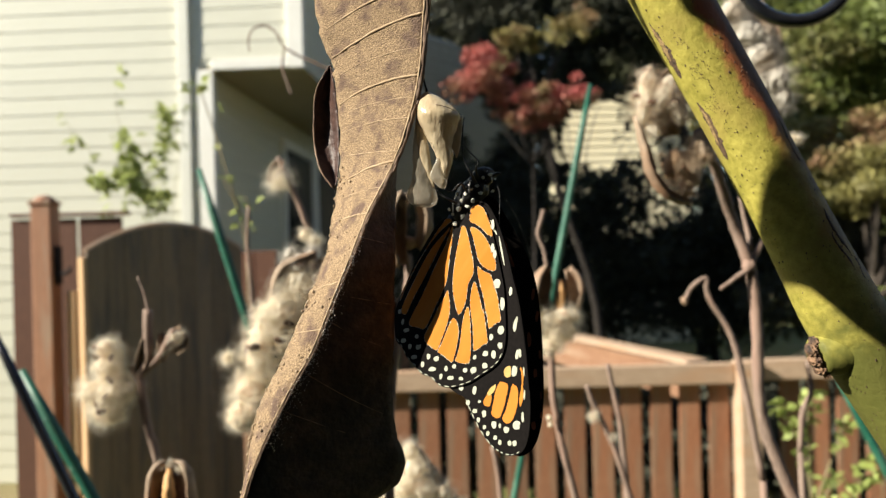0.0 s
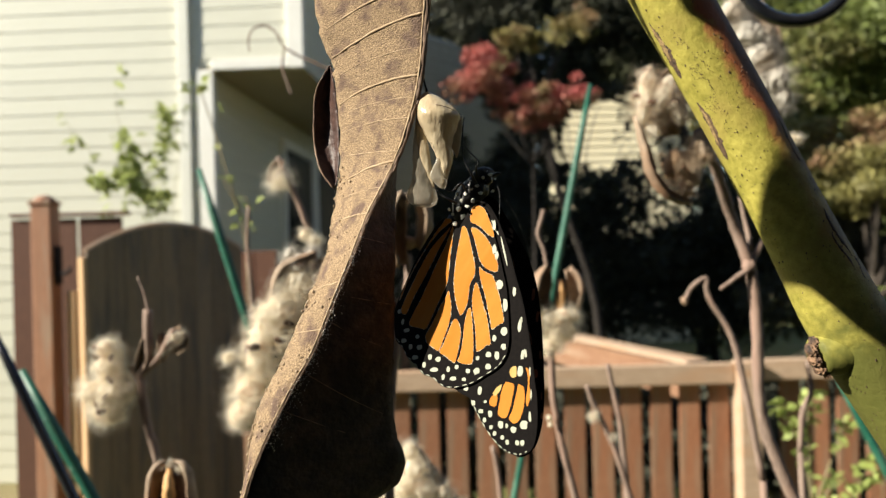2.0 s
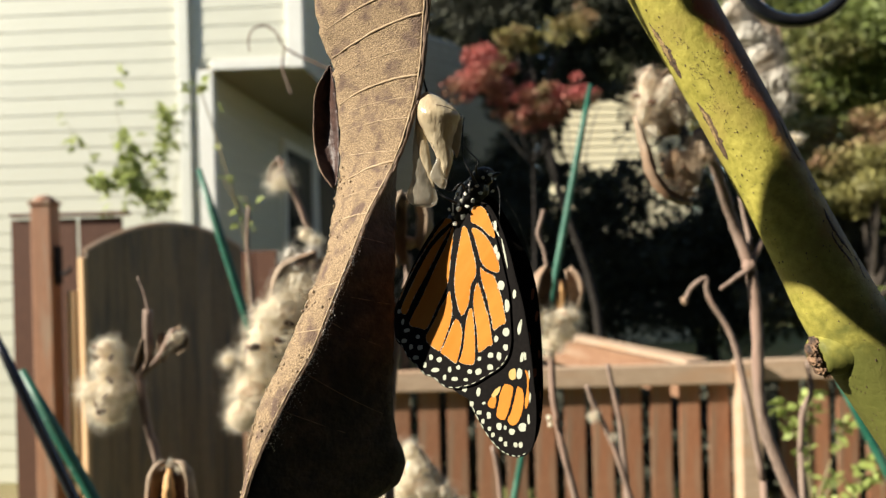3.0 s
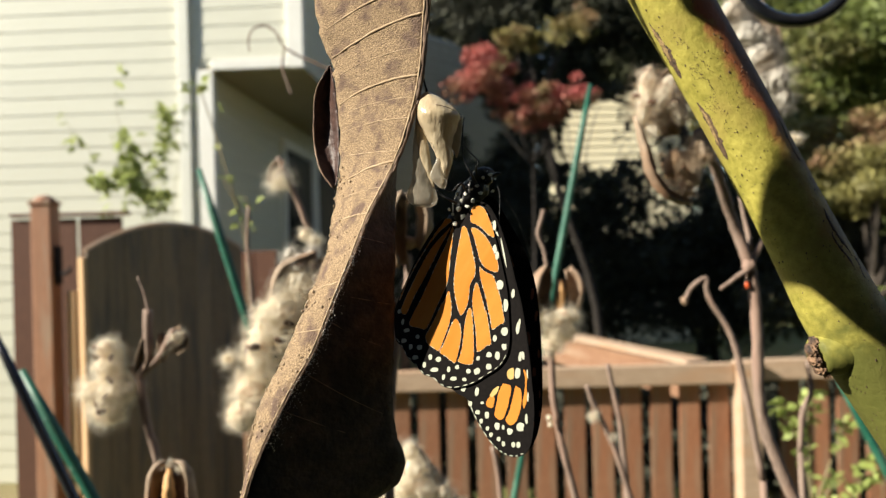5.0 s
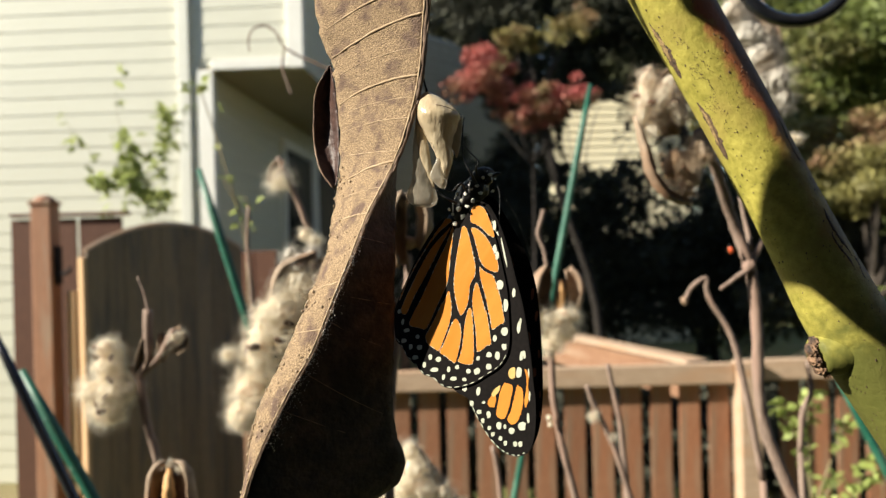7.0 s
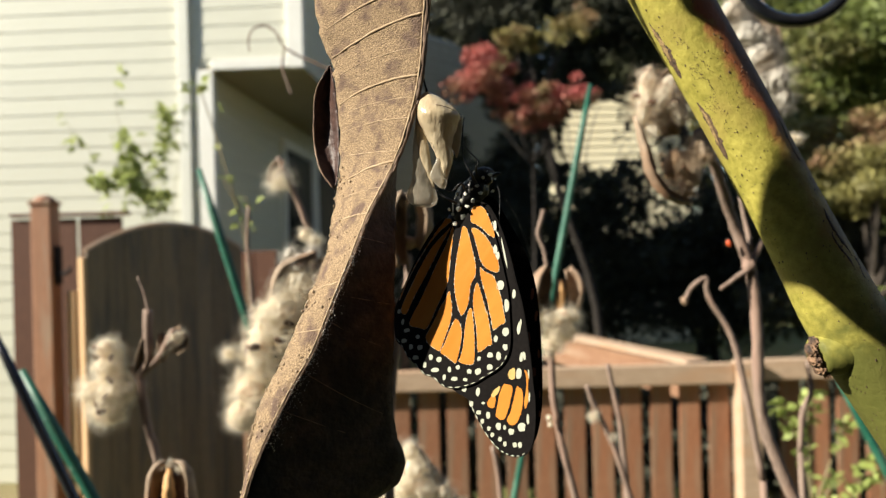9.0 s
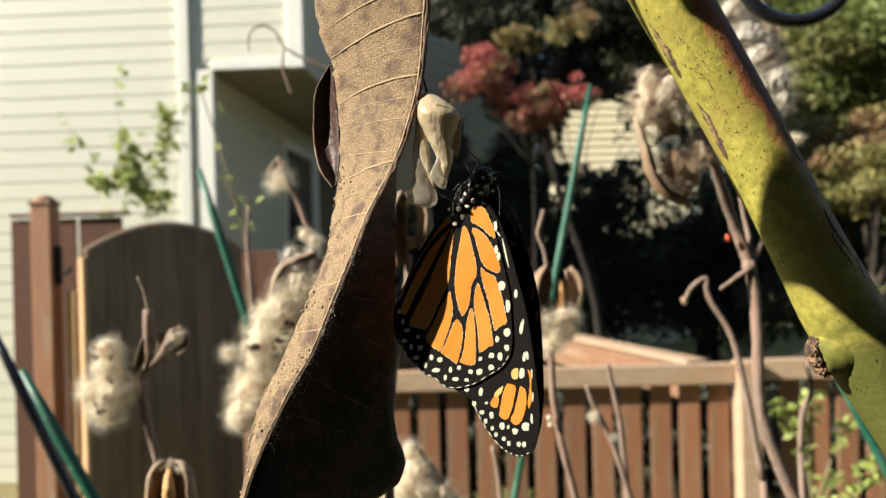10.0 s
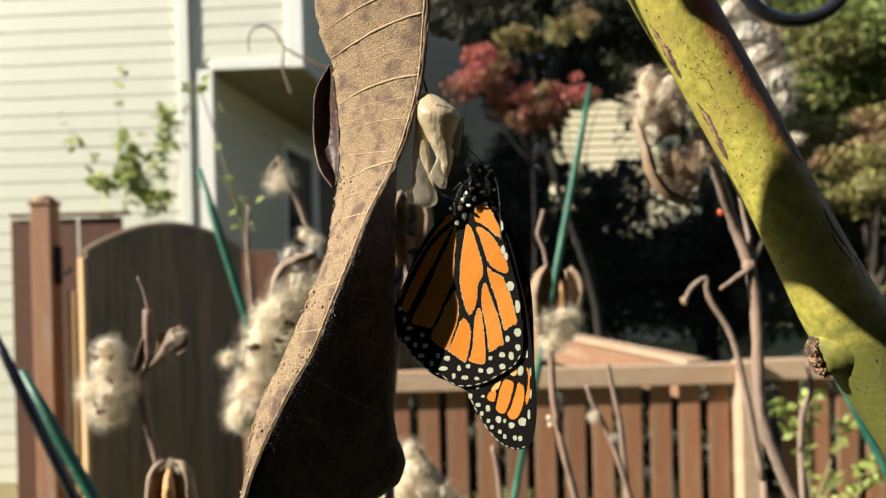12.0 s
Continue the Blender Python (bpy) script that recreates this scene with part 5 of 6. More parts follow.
def seeds(owner, lumps, count, seed):
    r = random.Random(seed)
    data = None
    for _ in range(count):
        c, rad = r.choice(lumps)
        w = Vector((r.gauss(0, 1), -abs(r.gauss(0, 1)), r.gauss(0, 1))).normalized()
        ob = part("seed", data or blob((0, 0, 0), (1.6 * MM, 0.5 * MM, 2.6 * MM), 2, 0.1, 1), SEED, owner, "flat brown seed", True)
        data = ob.data
        ob.matrix_basis = Matrix.LocRotScale((Vector(c) + w * rad * 0.85) * MM, Euler((r.random() * 3, r.random() * 3, r.random() * 3)), None)


def husk(owner, line, widths, open_to, label, spread=105, mat=None):
    """One dry half of a pod: a boat-shaped shell along a line, hollow towards open_to."""
    pts = spline([(*p, w) for p, w in zip(line, widths)], 5)
    o = Vector(open_to).normalized()
    verts, faces, sides = [], [], 12
    for i, q in enumerate(pts):
        way = Vector(pts[min(i + 1, len(pts) - 1)][:3] - pts[max(i - 1, 0)][:3]).normalized()
        back = (-o + way * o.dot(way)).normalized()
        side = way.cross(back)
        for k in range(sides + 1):
            a = radians(-spread + 2 * spread * k / sides)
            v = Vector(q[:3]) + (back * math.cos(a) + side * math.sin(a)) * q[3]
            v += noise.noise_vector(v * 0.25) * q[3] * 0.16
            verts.append(tuple(v * MM))
    for i in range(len(pts) - 1):
        for k in range(sides):
            j = i * (sides + 1) + k
            faces.append((j, j + 1, j + sides + 2, j + sides + 1))
    ob = part("husk", mesh_of("husk", verts, faces, mat or HUSK, True), HUSK, owner, label)
    mod = ob.modifiers.new("thickness", "SOLIDIFY")
    mod.thickness, mod.offset = 0.0009, 0.0
    return ob


def stems(owner, lines, mat=None):
    for line, r0, r1 in lines:
        n = len(line)
        part("stem", tube(line, [r0 + (r1 - r0) * i / (n - 1) for i in range(n)], 9, 5, 0.22, scale=MM), mat or DRY_STEM, owner, smooth=True)


def lower_stem(owner, line, radii):
    """The last stretch of a stem, down into the ground."""
    line = [tuple(p) for p in line]
    line[-1] = (line[-1][0], line[-1][1], (GROUND_Z - 0.02 - owner.location.z) * 1000)
    part("lower_stem", tube(line, radii, 9, 4, 0.1, scale=MM), DRY_STEM, owner, smooth=True)


def plant(at, label):
    return thing("milkweed_plant", at, label, "milkweed", "dry milkweed plants")


# the pod between gate and leaf, bursting with floss
p = plant((-0.0698, 0.3300, 1.3729), "dry milkweed pod bursting with cream white floss")
lumps = list(zip([(7.29, 2, 14.31), (0.58, 0, 3.63), (-3.94, -2, -0.2), (-6.59, -2, -9.32), (-0.25, 0, -9.72), (-9.5, -1, -19.05), (-4.38, 1, -19.48), (-1.08, 3, -17.41), (-13.44, -2, -30.88), (-12.71, 0, -39.78), (-17.1, 2, -39.35), (6.53, 4, -0.52)], (8, 10, 10, 11, 11, 10, 11, 10, 10, 9.5, 8, 11)))
core(p, lumps, 1)
floss(p, lumps, 170, 42, 9.5, 3)
seeds(p, lumps, 7, 4)
husk(p, [(14.45, 5, 26.33), (8.57, 3, 23.55), (1.53, 1, 19.87), (-1.59, 0, 13.41), (-3, 0, 6.16)], (1.2, 2.4, 3, 2.6, 1.4), (0.6, -0.4, -0.7), "curled dry husk")
shreds = list(zip([(2, 8, 26.14), (6.6, 7, 23.54), (11.96, 8, 26.37), (13.77, 8, 19.36), (-1.53, 7, 16.31)], (4, 4.5, 4.5, 4, 3.5)))
core(p, shreds, 21, FLOSS_GREY, 0.8, 1.2)
floss(p, shreds, 30, 22, 7, 41, mat=FLOSS_GREY)
husk(p, [(17.81, 7, 24.99), (13.96, 6, 13.96), (11.1, 6, -0.82), (8.05, 7, -15.72)], (2, 8, 10, 3), (-1, -0.4, 0), "dry husk behind the floss")
stems(p, [([(8.98, 8, -20.86), (8.83, 10, -61.22), (7.81, 15, -164.18)], 2.2, 2.4)])
lower_stem(p, [(14, 15, -155), (16, 18, -600), (20, 20, -1380)], [2.4, 3.0, 3.6])
wisp = part("wisp", bmesh.new(), FLOSS, p, "loose wisp of floss stirring in the air")
wisp.location = Vector((-17.85, -4, -16.47)) * MM
floss(wisp, [((-5.2, 0, 0), 0.6)], 16, 16, 7.5, 9, "wisp_floss", 0.9, 0.05)
core_w = part("wisp_seed", blob((-5.2 * MM, 0, 0), (1.6 * MM, 0.8 * MM, 1.2 * MM), 2, 0.3, 2), FLOSS_CORE, wisp, smooth=True)
low_puff = part("loose_puff", blob((0, 0, -4 * MM), (5.5 * MM, 4 * MM, 5.5 * MM), 4, 0.4, 2.4), FLOSS_CORE, p, "loose lower puff of floss", True)
low_puff.location = Vector((-17.45, -4, -38.1)) * MM
floss(low_puff, [((0, 0, -4), 5)], 34, 34, 7, 10, "puff_floss")

# the small tuft before the gate
p = plant((-0.1607, 0.4000, 1.3279), "dry milkweed stem with a cream tuft of floss")
lumps = list(zip([(-16.17, 0, 24), (-15.81, 0, 15.15), (-23.52, 0, 2.09), (-13.85, -2, 0.74), (-19.37, 0, -8.33), (-9.53, 2, 5.79), (-12.05, 0, -10), (-4.93, 0, 3.08)], (8, 9, 9, 11, 8, 8, 6, 6)))
core(p, lumps, 2)
floss(p, lumps, 110, 36, 9, 13)
seeds(p, lumps, 7, 5)
stems(p, [([(-3.38, 2, 14.51), (1.08, 0, 7.34), (2.83, 0, -4.49), (4.54, 0, -17.8), (8.06, 0, -29.68), (11.27, 0, -53.34), (13.88, 0, -88.76)], 2.4, 2.2),
          ([(1.11, 0, 8.81), (5.51, 0, 19.01), (5.78, 0, 29.32), (6.18, 0, 44.63)], 2.2, 2.6),
          ([(3.25, 0, 11.7), (10.81, 0, 18.87), (15.42, 0, 26.12), (19.44, 0, 33.38)], 1.8, 2.2),
          ([(6.16, 0, 44.04), (3.55, 2, 52.83), (-0.57, 4, 61.75)], 0.7, 0.4)])
lower_stem(p, [(16, 0, -88), (20, 5, -500), (24, 8, -1325)], [2.2, 2.8, 3.4])
for line, w in (([(4.5, -2, 29.58), (2.73, -2, 17.9), (-0.35, -2, 12.12)], 3), ([(20.65, 0, 34.82), (22.82, 0, 27.4), (19.7, 0, 20.7)], 4), ([(11.89, 2, 31.88), (13.91, 0, 24.68), (12.24, 0, 17.36)], 3)):
    husk(p, line, (1, w, 1), (0.3, -1, 0.2), "small shrivelled husk")
lumps = list(zip([(20.81, 0, 29.51), (12.95, 0, 22.06)], (5.2, 3)))
core(p, lumps, 3)
floss(p, lumps, 14, 24, 4.5, 14)

# a blurred tan pod between leaf and wing
p = plant((-0.0132, 0.3400, 1.4106), "tan split milkweed pod half hidden behind the dry leaf")
husk(p, [(-3.36, 0, 15.12), (-5.98, -2, 6.32), (-6.77, -2, -4.86), (-4.96, 0, -17.4)], (1.5, 4.5, 5.5, 3), (1, -0.6, 0), "tan split husk")
husk(p, [(-1.7, 2, 15.22), (3.96, 1, 8.72), (4.45, 1, -1.34), (1.67, 2, -10.06)], (1.5, 3.5, 4, 2), (-1, -0.6, 0), "tan split husk")
lumps = list(zip([(-4.4, 3, 10.31), (-1.58, 3, -7.45)], (4, 4.5)))
core(p, lumps, 15, FLOSS_TAN)
stems(p, [([(-2.56, 5, -12.49), (-3.53, 5, -30.25), (-9.28, 5, -55.52), (-12.75, 5, -91.01), (-13.68, 5, -126.57)], 1.8, 2.2)])
lower_stem(p, [(-13.68, 5, -126.57), (-12, 5, -500), (-12, 5, -1700)], [2.2, 2.6, 3.2])

# the gaping pod at the bottom
p = plant((-0.1234, 0.3400, 1.2983), "gaping dry milkweed pod with an orange-brown lining")
husk(p, [(-0.97, 2, 9.49), (-4.57, 0, 7.13), (-6.16, -1, -0.78), (-6.47, 0, -17.36), (-4.1, 2, -33.26)], (1.2, 3.2, 4.0, 5, 3), (1, -0.7, 0), "dry pale husk")
husk(p, [(0.04, 2, 9.46), (5.19, 0, 6.88), (7.3, -1, -1.88), (6.05, 0, -17.69), (-0.07, 2, -33.37)], (1.2, 3.2, 4.0, 5, 3), (-1, -0.7, 0), "dry pale husk")
# A dark lump stands in for shade inside the open pod.
part("hollow", blob((0, 2.5 * MM, -6 * MM), (6.5 * MM, 3 * MM, 11 * MM), 3, 0.2, 2), SEED, p, "dark seed-coloured lump standing in for the pod's shaded inside", True)
part("lining", tube([(0.06, -1, 7.8), (0.34, -3.5, 3.55), (0.58, -4, -3.73), (0.27, -2, -16.82)], [1.0, 2.2, 2.6, 2.2], 10, 5, 0.35, scale=MM), HUSK_IN, p, "orange-brown lining", True)
lumps = list(zip([(-4.03, 0, 8.62), (0.26, 0, 10.01), (4.21, 0, 7.9)], (1.6, 1.6, 1.6)))
floss(p, lumps, 12, 14, 3.5, 41)
lower_stem(p, [(0, 0.5, -32), (3, 0, -500), (6, 2, -1295)], [2.5, 3, 3.5])

# the pale tuft on a bent stem before the shaded wall
p = plant((-0.0853, 0.4600, 1.4297), "thin dry stem with a wispy white tuft")
lumps = list(zip([(-12.1, 0, 16.58), (-8.13, 0, 13.09), (-14.93, 0, 12.25)], (4.5, 5, 4)))
floss(p, lumps, 26, 26, 11, 17, spread=0.6)
stems(p, [([(-12.14, 0, 28.11), (-8.02, 0, 17.15), (-2.58, 0, 5.15), (3.12, 0, -10.25), (6.49, 2, -23.87), (7.91, 5, -54.72)], 1.6, 2.3)])
husk(p, [(-9.94, -1, 26.57), (-13.48, -1, 20.58), (-17.72, -1, 13.25)], (1.5, 3.5, 1), (0, -1, 0.4), "small grey-brown husk")
lumps = list(zip([(3.26, -2, -18.76), (8.56, -2, -22.27)], (5, 6)))
core(p, lumps, 5)
floss(p, lumps, 16, 22, 5, 18)
lower_stem(p, [(10, 5, -54), (14, 10, -500), (16, 12, -1430)], [2.3, 2.8, 3.4])

# a thin dry stem that nods out from behind the leaf
p = plant((-0.0908, 0.7000, 1.5576), "thin dry stem nodding in a curl before the house")
stems(p, [([(-81.26, 0, 27.91), (-81.48, 0, 39.26), (-76.08, 0, 48.4), (-65.72, 0, 50.19), (-56.61, 0, 43.77), (-50.72, 0, 32.27), (-44.67, 0, 26.95), (-32.98, 0, 20.46), (-19.23, 0, 13.91), (0, 0, 0), (19.26, 0, -52.07), (19.41, 0, -144.9), (10.63, 0, -381.87)], 0.7, 1.6),
          ([(-49.23, 0, 30.17), (-51.23, 0, 12.69), (-48.44, 0, 1.27), (-43.66, 0, -13.3)], 0.9, 1.1)])
lower_stem(p, [(10.63, 0, -381.87), (0.91, 0, -752.9), (-28.37, 0, -1871.13)], [2.2, 2.8, 3.4])

# the pod beside the butterfly's wing
p = plant((0.0597, 0.4000, 1.3634), "split dry milkweed pod with pale floss hanging out")
husk(p, [(-4.35, 2, 26), (-7.78, 0, 17.88), (-9.27, 0, 6.14), (-8.48, 0, -8.62)], (2, 6, 6, 3), (1, -0.8, 0), "pale split husk")
husk(p, [(5.4, 2, 24.86), (8.67, 0, 15.98), (8.11, 2, 4.05)], (2, 5, 3), (-1, -0.8, 0), "brown split husk")
part("lining", tube([(0.8, 2, 19.05), (1.19, 0, 11.76), (-0.07, -1, 3.03)], [1.5, 2.6, 2], 10, 5, 0.3, scale=MM), HUSK_IN, p, "orange-brown lining", True)
lumps = list(zip([(-5.93, 0, -1.32), (1.17, -2, 0.14), (7.36, 0, -0.19), (-1.7, 0, -8.8), (-4.53, 2, -14.86), (4.22, 0, -7.48)], (8, 7, 5, 8, 7, 6)))
core(p, lumps, 6)
core(p, list(zip([(-6.69, 0, -52.86), (-6.19, 0, -56.41)], (2.4, 2.2))), 12)
floss(p, lumps, 66, 30, 8, 19)
stems(p, [([(-4.18, 4, -12.15), (-3.98, 4, -38.94), (-2.29, 4, -53.86), (1.62, 4, -74.8), (6.95, 4, -98.75), (12.22, 5, -132.03)], 1.8, 2.0),
          ([(-5.28, 4, 25.08), (-6.8, 4, 35.54), (-9.57, 4, 43.05), (-7.6, 4, 50.44), (-6.27, 4, 55.76)], 1.1, 1.3)])
lower_stem(p, [(14.7, 5, -130), (20, 10, -600), (24, 12, -1365)], [2.0, 2.6, 3.4])

# the big pod behind the stalk
p = tall = plant((0.1080, 0.3400, 1.4500), "tall dry milkweed stem topped by a shredded cream pod")
lumps = list(zip([(-15.74, 0, 20.45), (-17.79, -2, 10.11), (-8.92, -2, 16.11), (-2.88, 2, 10.46), (-14.98, 0, 1.64), (3.66, 5, -17.11), (-4.49, 3, -14.58), (9.35, 6, -6.96), (2.51, 6, -24.62)], (7, 7, 8, 9, 6, 9, 7, 10, 6)))
core(p, lumps[:5], 7, FLOSS_CORE, 0.75, 1.7)
core(p, lumps[5:], 17, FLOSS_TAN, 0.8, 1.5)
floss(p, lumps[:5], 30, 26, 8, 23)
floss(p, lumps, 60, 26, 8, 24, mat=FLOSS_TAN)
husk(p, [(3.66, 5, 31.18), (-3.87, 2, 20.57), (-7.98, 2, 8.08), (-4.86, 5, -2.91)], (2, 7, 9, 4), (-0.3, -1, -0.3), "torn brown husk")
husk(p, [(-21.11, 0, 6.81), (-17, -2, -7.34), (-13.32, -1, -19.79), (-5.46, 1, -28.59), (3.89, 3, -31.98)], (1, 3, 3.4, 2.6, 1), (0.9, -0.5, 0.5), "long curved pale husk")
seeds(p, lumps, 5, 6)
p = plant((0.1594, 0.3800, 1.4885), "grey-white shredded milkweed floss behind the stalk")
lumps = list(zip([(-11.93, 0, 25.51), (-5.23, 0, 14.13), (0.07, 0, 2.8), (7.29, -2, -9.03), (10.71, 0, -18.48), (1.95, 2, -10.82), (7.44, 4, 5.02), (-7.7, 4, 20.98)], (9, 10, 10, 9, 7, 9, 8, 9)))
core(p, lumps, 8, FLOSS_GREY)
floss(p, lumps, 90, 30, 9, 27, mat=FLOSS_GREY)
husk(p, [(-9.54, 5, 44.01), (-2.9, 5, 26.82), (4.16, 6, 9.88), (9.32, 6, -10.16)], (3, 8, 9, 3), (-0.5, -1, 0), "grey-brown husk")
lumps = list(zip([(14.37, 0, -39.01), (18.03, 0, -38.54)], (3.6, 2.9)))
core(p, lumps, 9)
floss(p, lumps, 14, 22, 4, 29)
stems(p, [([(6.09, 2, -13.74), (12.06, 4, -34.7), (21.8, 5, -58.91), (43.36, 5, -102.02), (70.29, 5, -156.61), (79.84, 5, -224.93)], 1.6, 2.4)])
lower_stem(p, [(79.84, 5, -224.93), (76.81, 5, -395.02), (49.87, 5, -1477.73)], [2.4, 2.8, 3.4])

# floss low behind the leaf
p = plant((-0.0153, 0.3800, 1.2859), "cream floss spilling from a low milkweed pod")
lumps = list(zip([(-3.93, 2, 13.57), (-1.25, 0, 5.63), (-7.07, 0, -2.61), (2.69, 0, -4.27), (12.41, 0, -7.32), (-11.38, -2, -11.63), (-0.37, 0, -13.99), (19.29, 0, -11.7)], (6, 8, 8, 9, 7, 9, 10, 5)))
core(p, lumps, 10)
floss(p, lumps, 90, 30, 8, 31)
husk(p, [(-2.59, 5, 15.58), (1.33, 6, 3.84), (5.22, 6, -10.48), (7.61, 6, -27.6)], (2, 6, 8, 3), (-0.5, -1, 0), "dry husk behind the floss")
lower_stem(p, [(2, 1, -10), (6, 4, -400), (8, 6, -1285)], [2.2, 2.8, 3.4])

# the tall dry stem with its bug, and the curled twig
TALL = [(7.9, 5, -0.7), (19.75, 20, -11.99), (27.3, 30, -24.67), (36.64, 40, -42.33), (42.35, 40, -59.28), (44.86, 40, -70.54), (46.51, 40, -92.98), (46.34, 40, -120.97), (48.62, 40, -140.62), (54.58, 40, -158.97), (62.46, 40, -178.77), (74.2, 40, -211.27)]
stems(tall, [(TALL, 2.5, 3.1), ([(42.27, 38, -64.26), (37.08, 37, -66.87), (32.18, 36, -70.03), (27.02, 35, -73.17)], 1.5, 1.0),
             ([(43.4, 40, -62.1), (48.32, 42, -55.24), (52.29, 43, -48.29)], 1.8, 1.3), ([(43.69, 50, -27.85), (45.69, 50, -39.39), (46.75, 45, -53.79)], 1.0, 1.3)])
part("stem_knot", blob(tuple(Vector(TALL[4]) * MM + Vector((0.4, -1, -3)) * MM), (3.4 * MM, 3.2 * MM, 3.6 * MM), 3, 0.2, 2), DRY_STEM, tall, smooth=True)
end = np.array(TALL[-1])
lower_stem(tall, [end, end + (10, 0, -300), end + (14, 0, -1255)], [3.1, 3.4, 3.8])
curl = plant((0.1657, 0.4800, 1.3677), "thin dry twig curling over at its tip")
TWIG = [(-15.31, 0, -3.84), (-11.59, 0, 3.13), (-5.79, 0, 8.28), (-1.53, 0, 9.23), (-1.69, 0, 2.87), (2.29, 0, -7.13), (10.09, 0, -19.71), (15.07, 0, -32.22), (18.23, 0, -46.45), (22.88, 0, -71.32), (30.52, 0, -117.49)]
stems(curl, [(TWIG, 1.4, 2.3)])
part("bud", blob(tuple(Vector(TWIG[0]) * MM), (2.3 * MM, 2.2 * MM, 2.8 * MM), 3, 0.3, 2), HUSK, curl, "small dry bud", True)
lower_stem(curl, [np.array(TWIG[-1]), np.array(TWIG[-1]) + (8, 0, -300), np.array(TWIG[-1]) + (10, 0, -1270)], [2.3, 2.8, 3.2])
for at, line, tuft in (((0.0967, 0.4500, 1.2818), [(-14.63, 0, 36.19), (-10.94, 0, 25.15), (-4.67, 0, 11.72), (1.57, 0, -3.36), (9.16, 0, -30.07), (16.75, 0, -56.79)], True),
                       ((0.1035, 0.4700, 1.3076), [(-4.69, 0, 19.17), (-1.64, 0, 3.51), (1.71, 0, -13.89), (2.83, 0, -24.31), (4.87, 0, -52.06)], False),
                       ((0.0297, 0.4700, 1.2645), [(-2.41, 0, 13.91), (0, 0, 0), (1.62, 0, -17.35), (2.97, 0, -45.09)], False),
                       ((-0.1518, 0.6000, 1.4088), [(0.75, 0, 28.71), (-0.88, 0, 0.02), (0.31, 0, -22.11), (1.49, 0, -44.24), (1.99, 0, -92.87)], False),
                       ((0.2381, 0.5000, 1.3057), [(-2.93, 0, 14.81), (-0.46, 0, -3.67), (-6.74, 0, -18.24), (-8.89, 0, -43.97)], False)):
    q = plant(at, "slender dry milkweed stem")
    stems(q, [(line, 1.5, 1.9)])
    end = np.array(line[-1])
    lower_stem(q, [end, end + (6, 0, -300), end + (8, 0, -(at[2] * 1000 + end[2] + 20))], [1.9, 2.4, 3.0])
    if tuft:
        floss(q, list(zip([(-11.52, -2, 17.98), (-0.3, -2, 5.47)], (3.5, 2.5))), 16, 18, 5, 33, width=0.06)
bug = thing("milkweed_bug", (0.1503, 0.3760, 1.3631), "small orange-red bug climbing the dry stem", "bug")
part("body", blob((0, 0, 0), (1.25 * MM, 0.95 * MM, 1.9 * MM), 3, 0.08, 2), BUG_RED, bug, "orange-red body", True)
part("head", blob((0, 0, 2.1 * MM), (0.7 * MM, 0.6 * MM, 0.6 * MM), 2), BODY_BLACK, bug, "black head", True)
for s in (-1, 1):
    for z in (1.2, 0.0, -1.2):
        part("leg", tube([(s * 1.0, 0.3, z), (s * 2.2, 0.2, z * 1.3), (s * 2.4, 1.3, z * 1.6)], 0.13, 5, 2, scale=MM), BODY_BLACK, bug)


# ---- green shrubs ----
def shrub(at, sprigs, leaf_len, per, mat, label, seed, name="green_shrub"):
    r = random.Random(seed)
    s = thing(name, at, label, "shrub")
    data = leaf_mesh("leaf", leaf_len, leaf_len * 0.62, mat)
    for line, count in sprigs:
        n = len(line)
        part("sprig", tube(line, [1.6 - 1.1 * i / (n - 1) for i in range(n)], 6, 4, scale=MM), STEM_GREEN, s, smooth=True)
        pts = spline(line, 12)
        for _ in range(count * per if count > 4 else count * 2):
            c = pts[int(len(pts) * (0.25 + 0.74 * r.random()))]
            ob = part("leaf", data, mat, s)
            ob.matrix_basis = Matrix.LocRotScale(Vector(c) * MM + Vector((r.gauss(0, 1), r.gauss(0, 1), r.gauss(0, 1))) * leaf_len * 0.35,
                                                 Euler((r.uniform(-1.2, 1.2), r.uniform(-1, 1), r.uniform(0, 6.3))), (r.uniform(0.6, 1.15),) * 3)
    return s


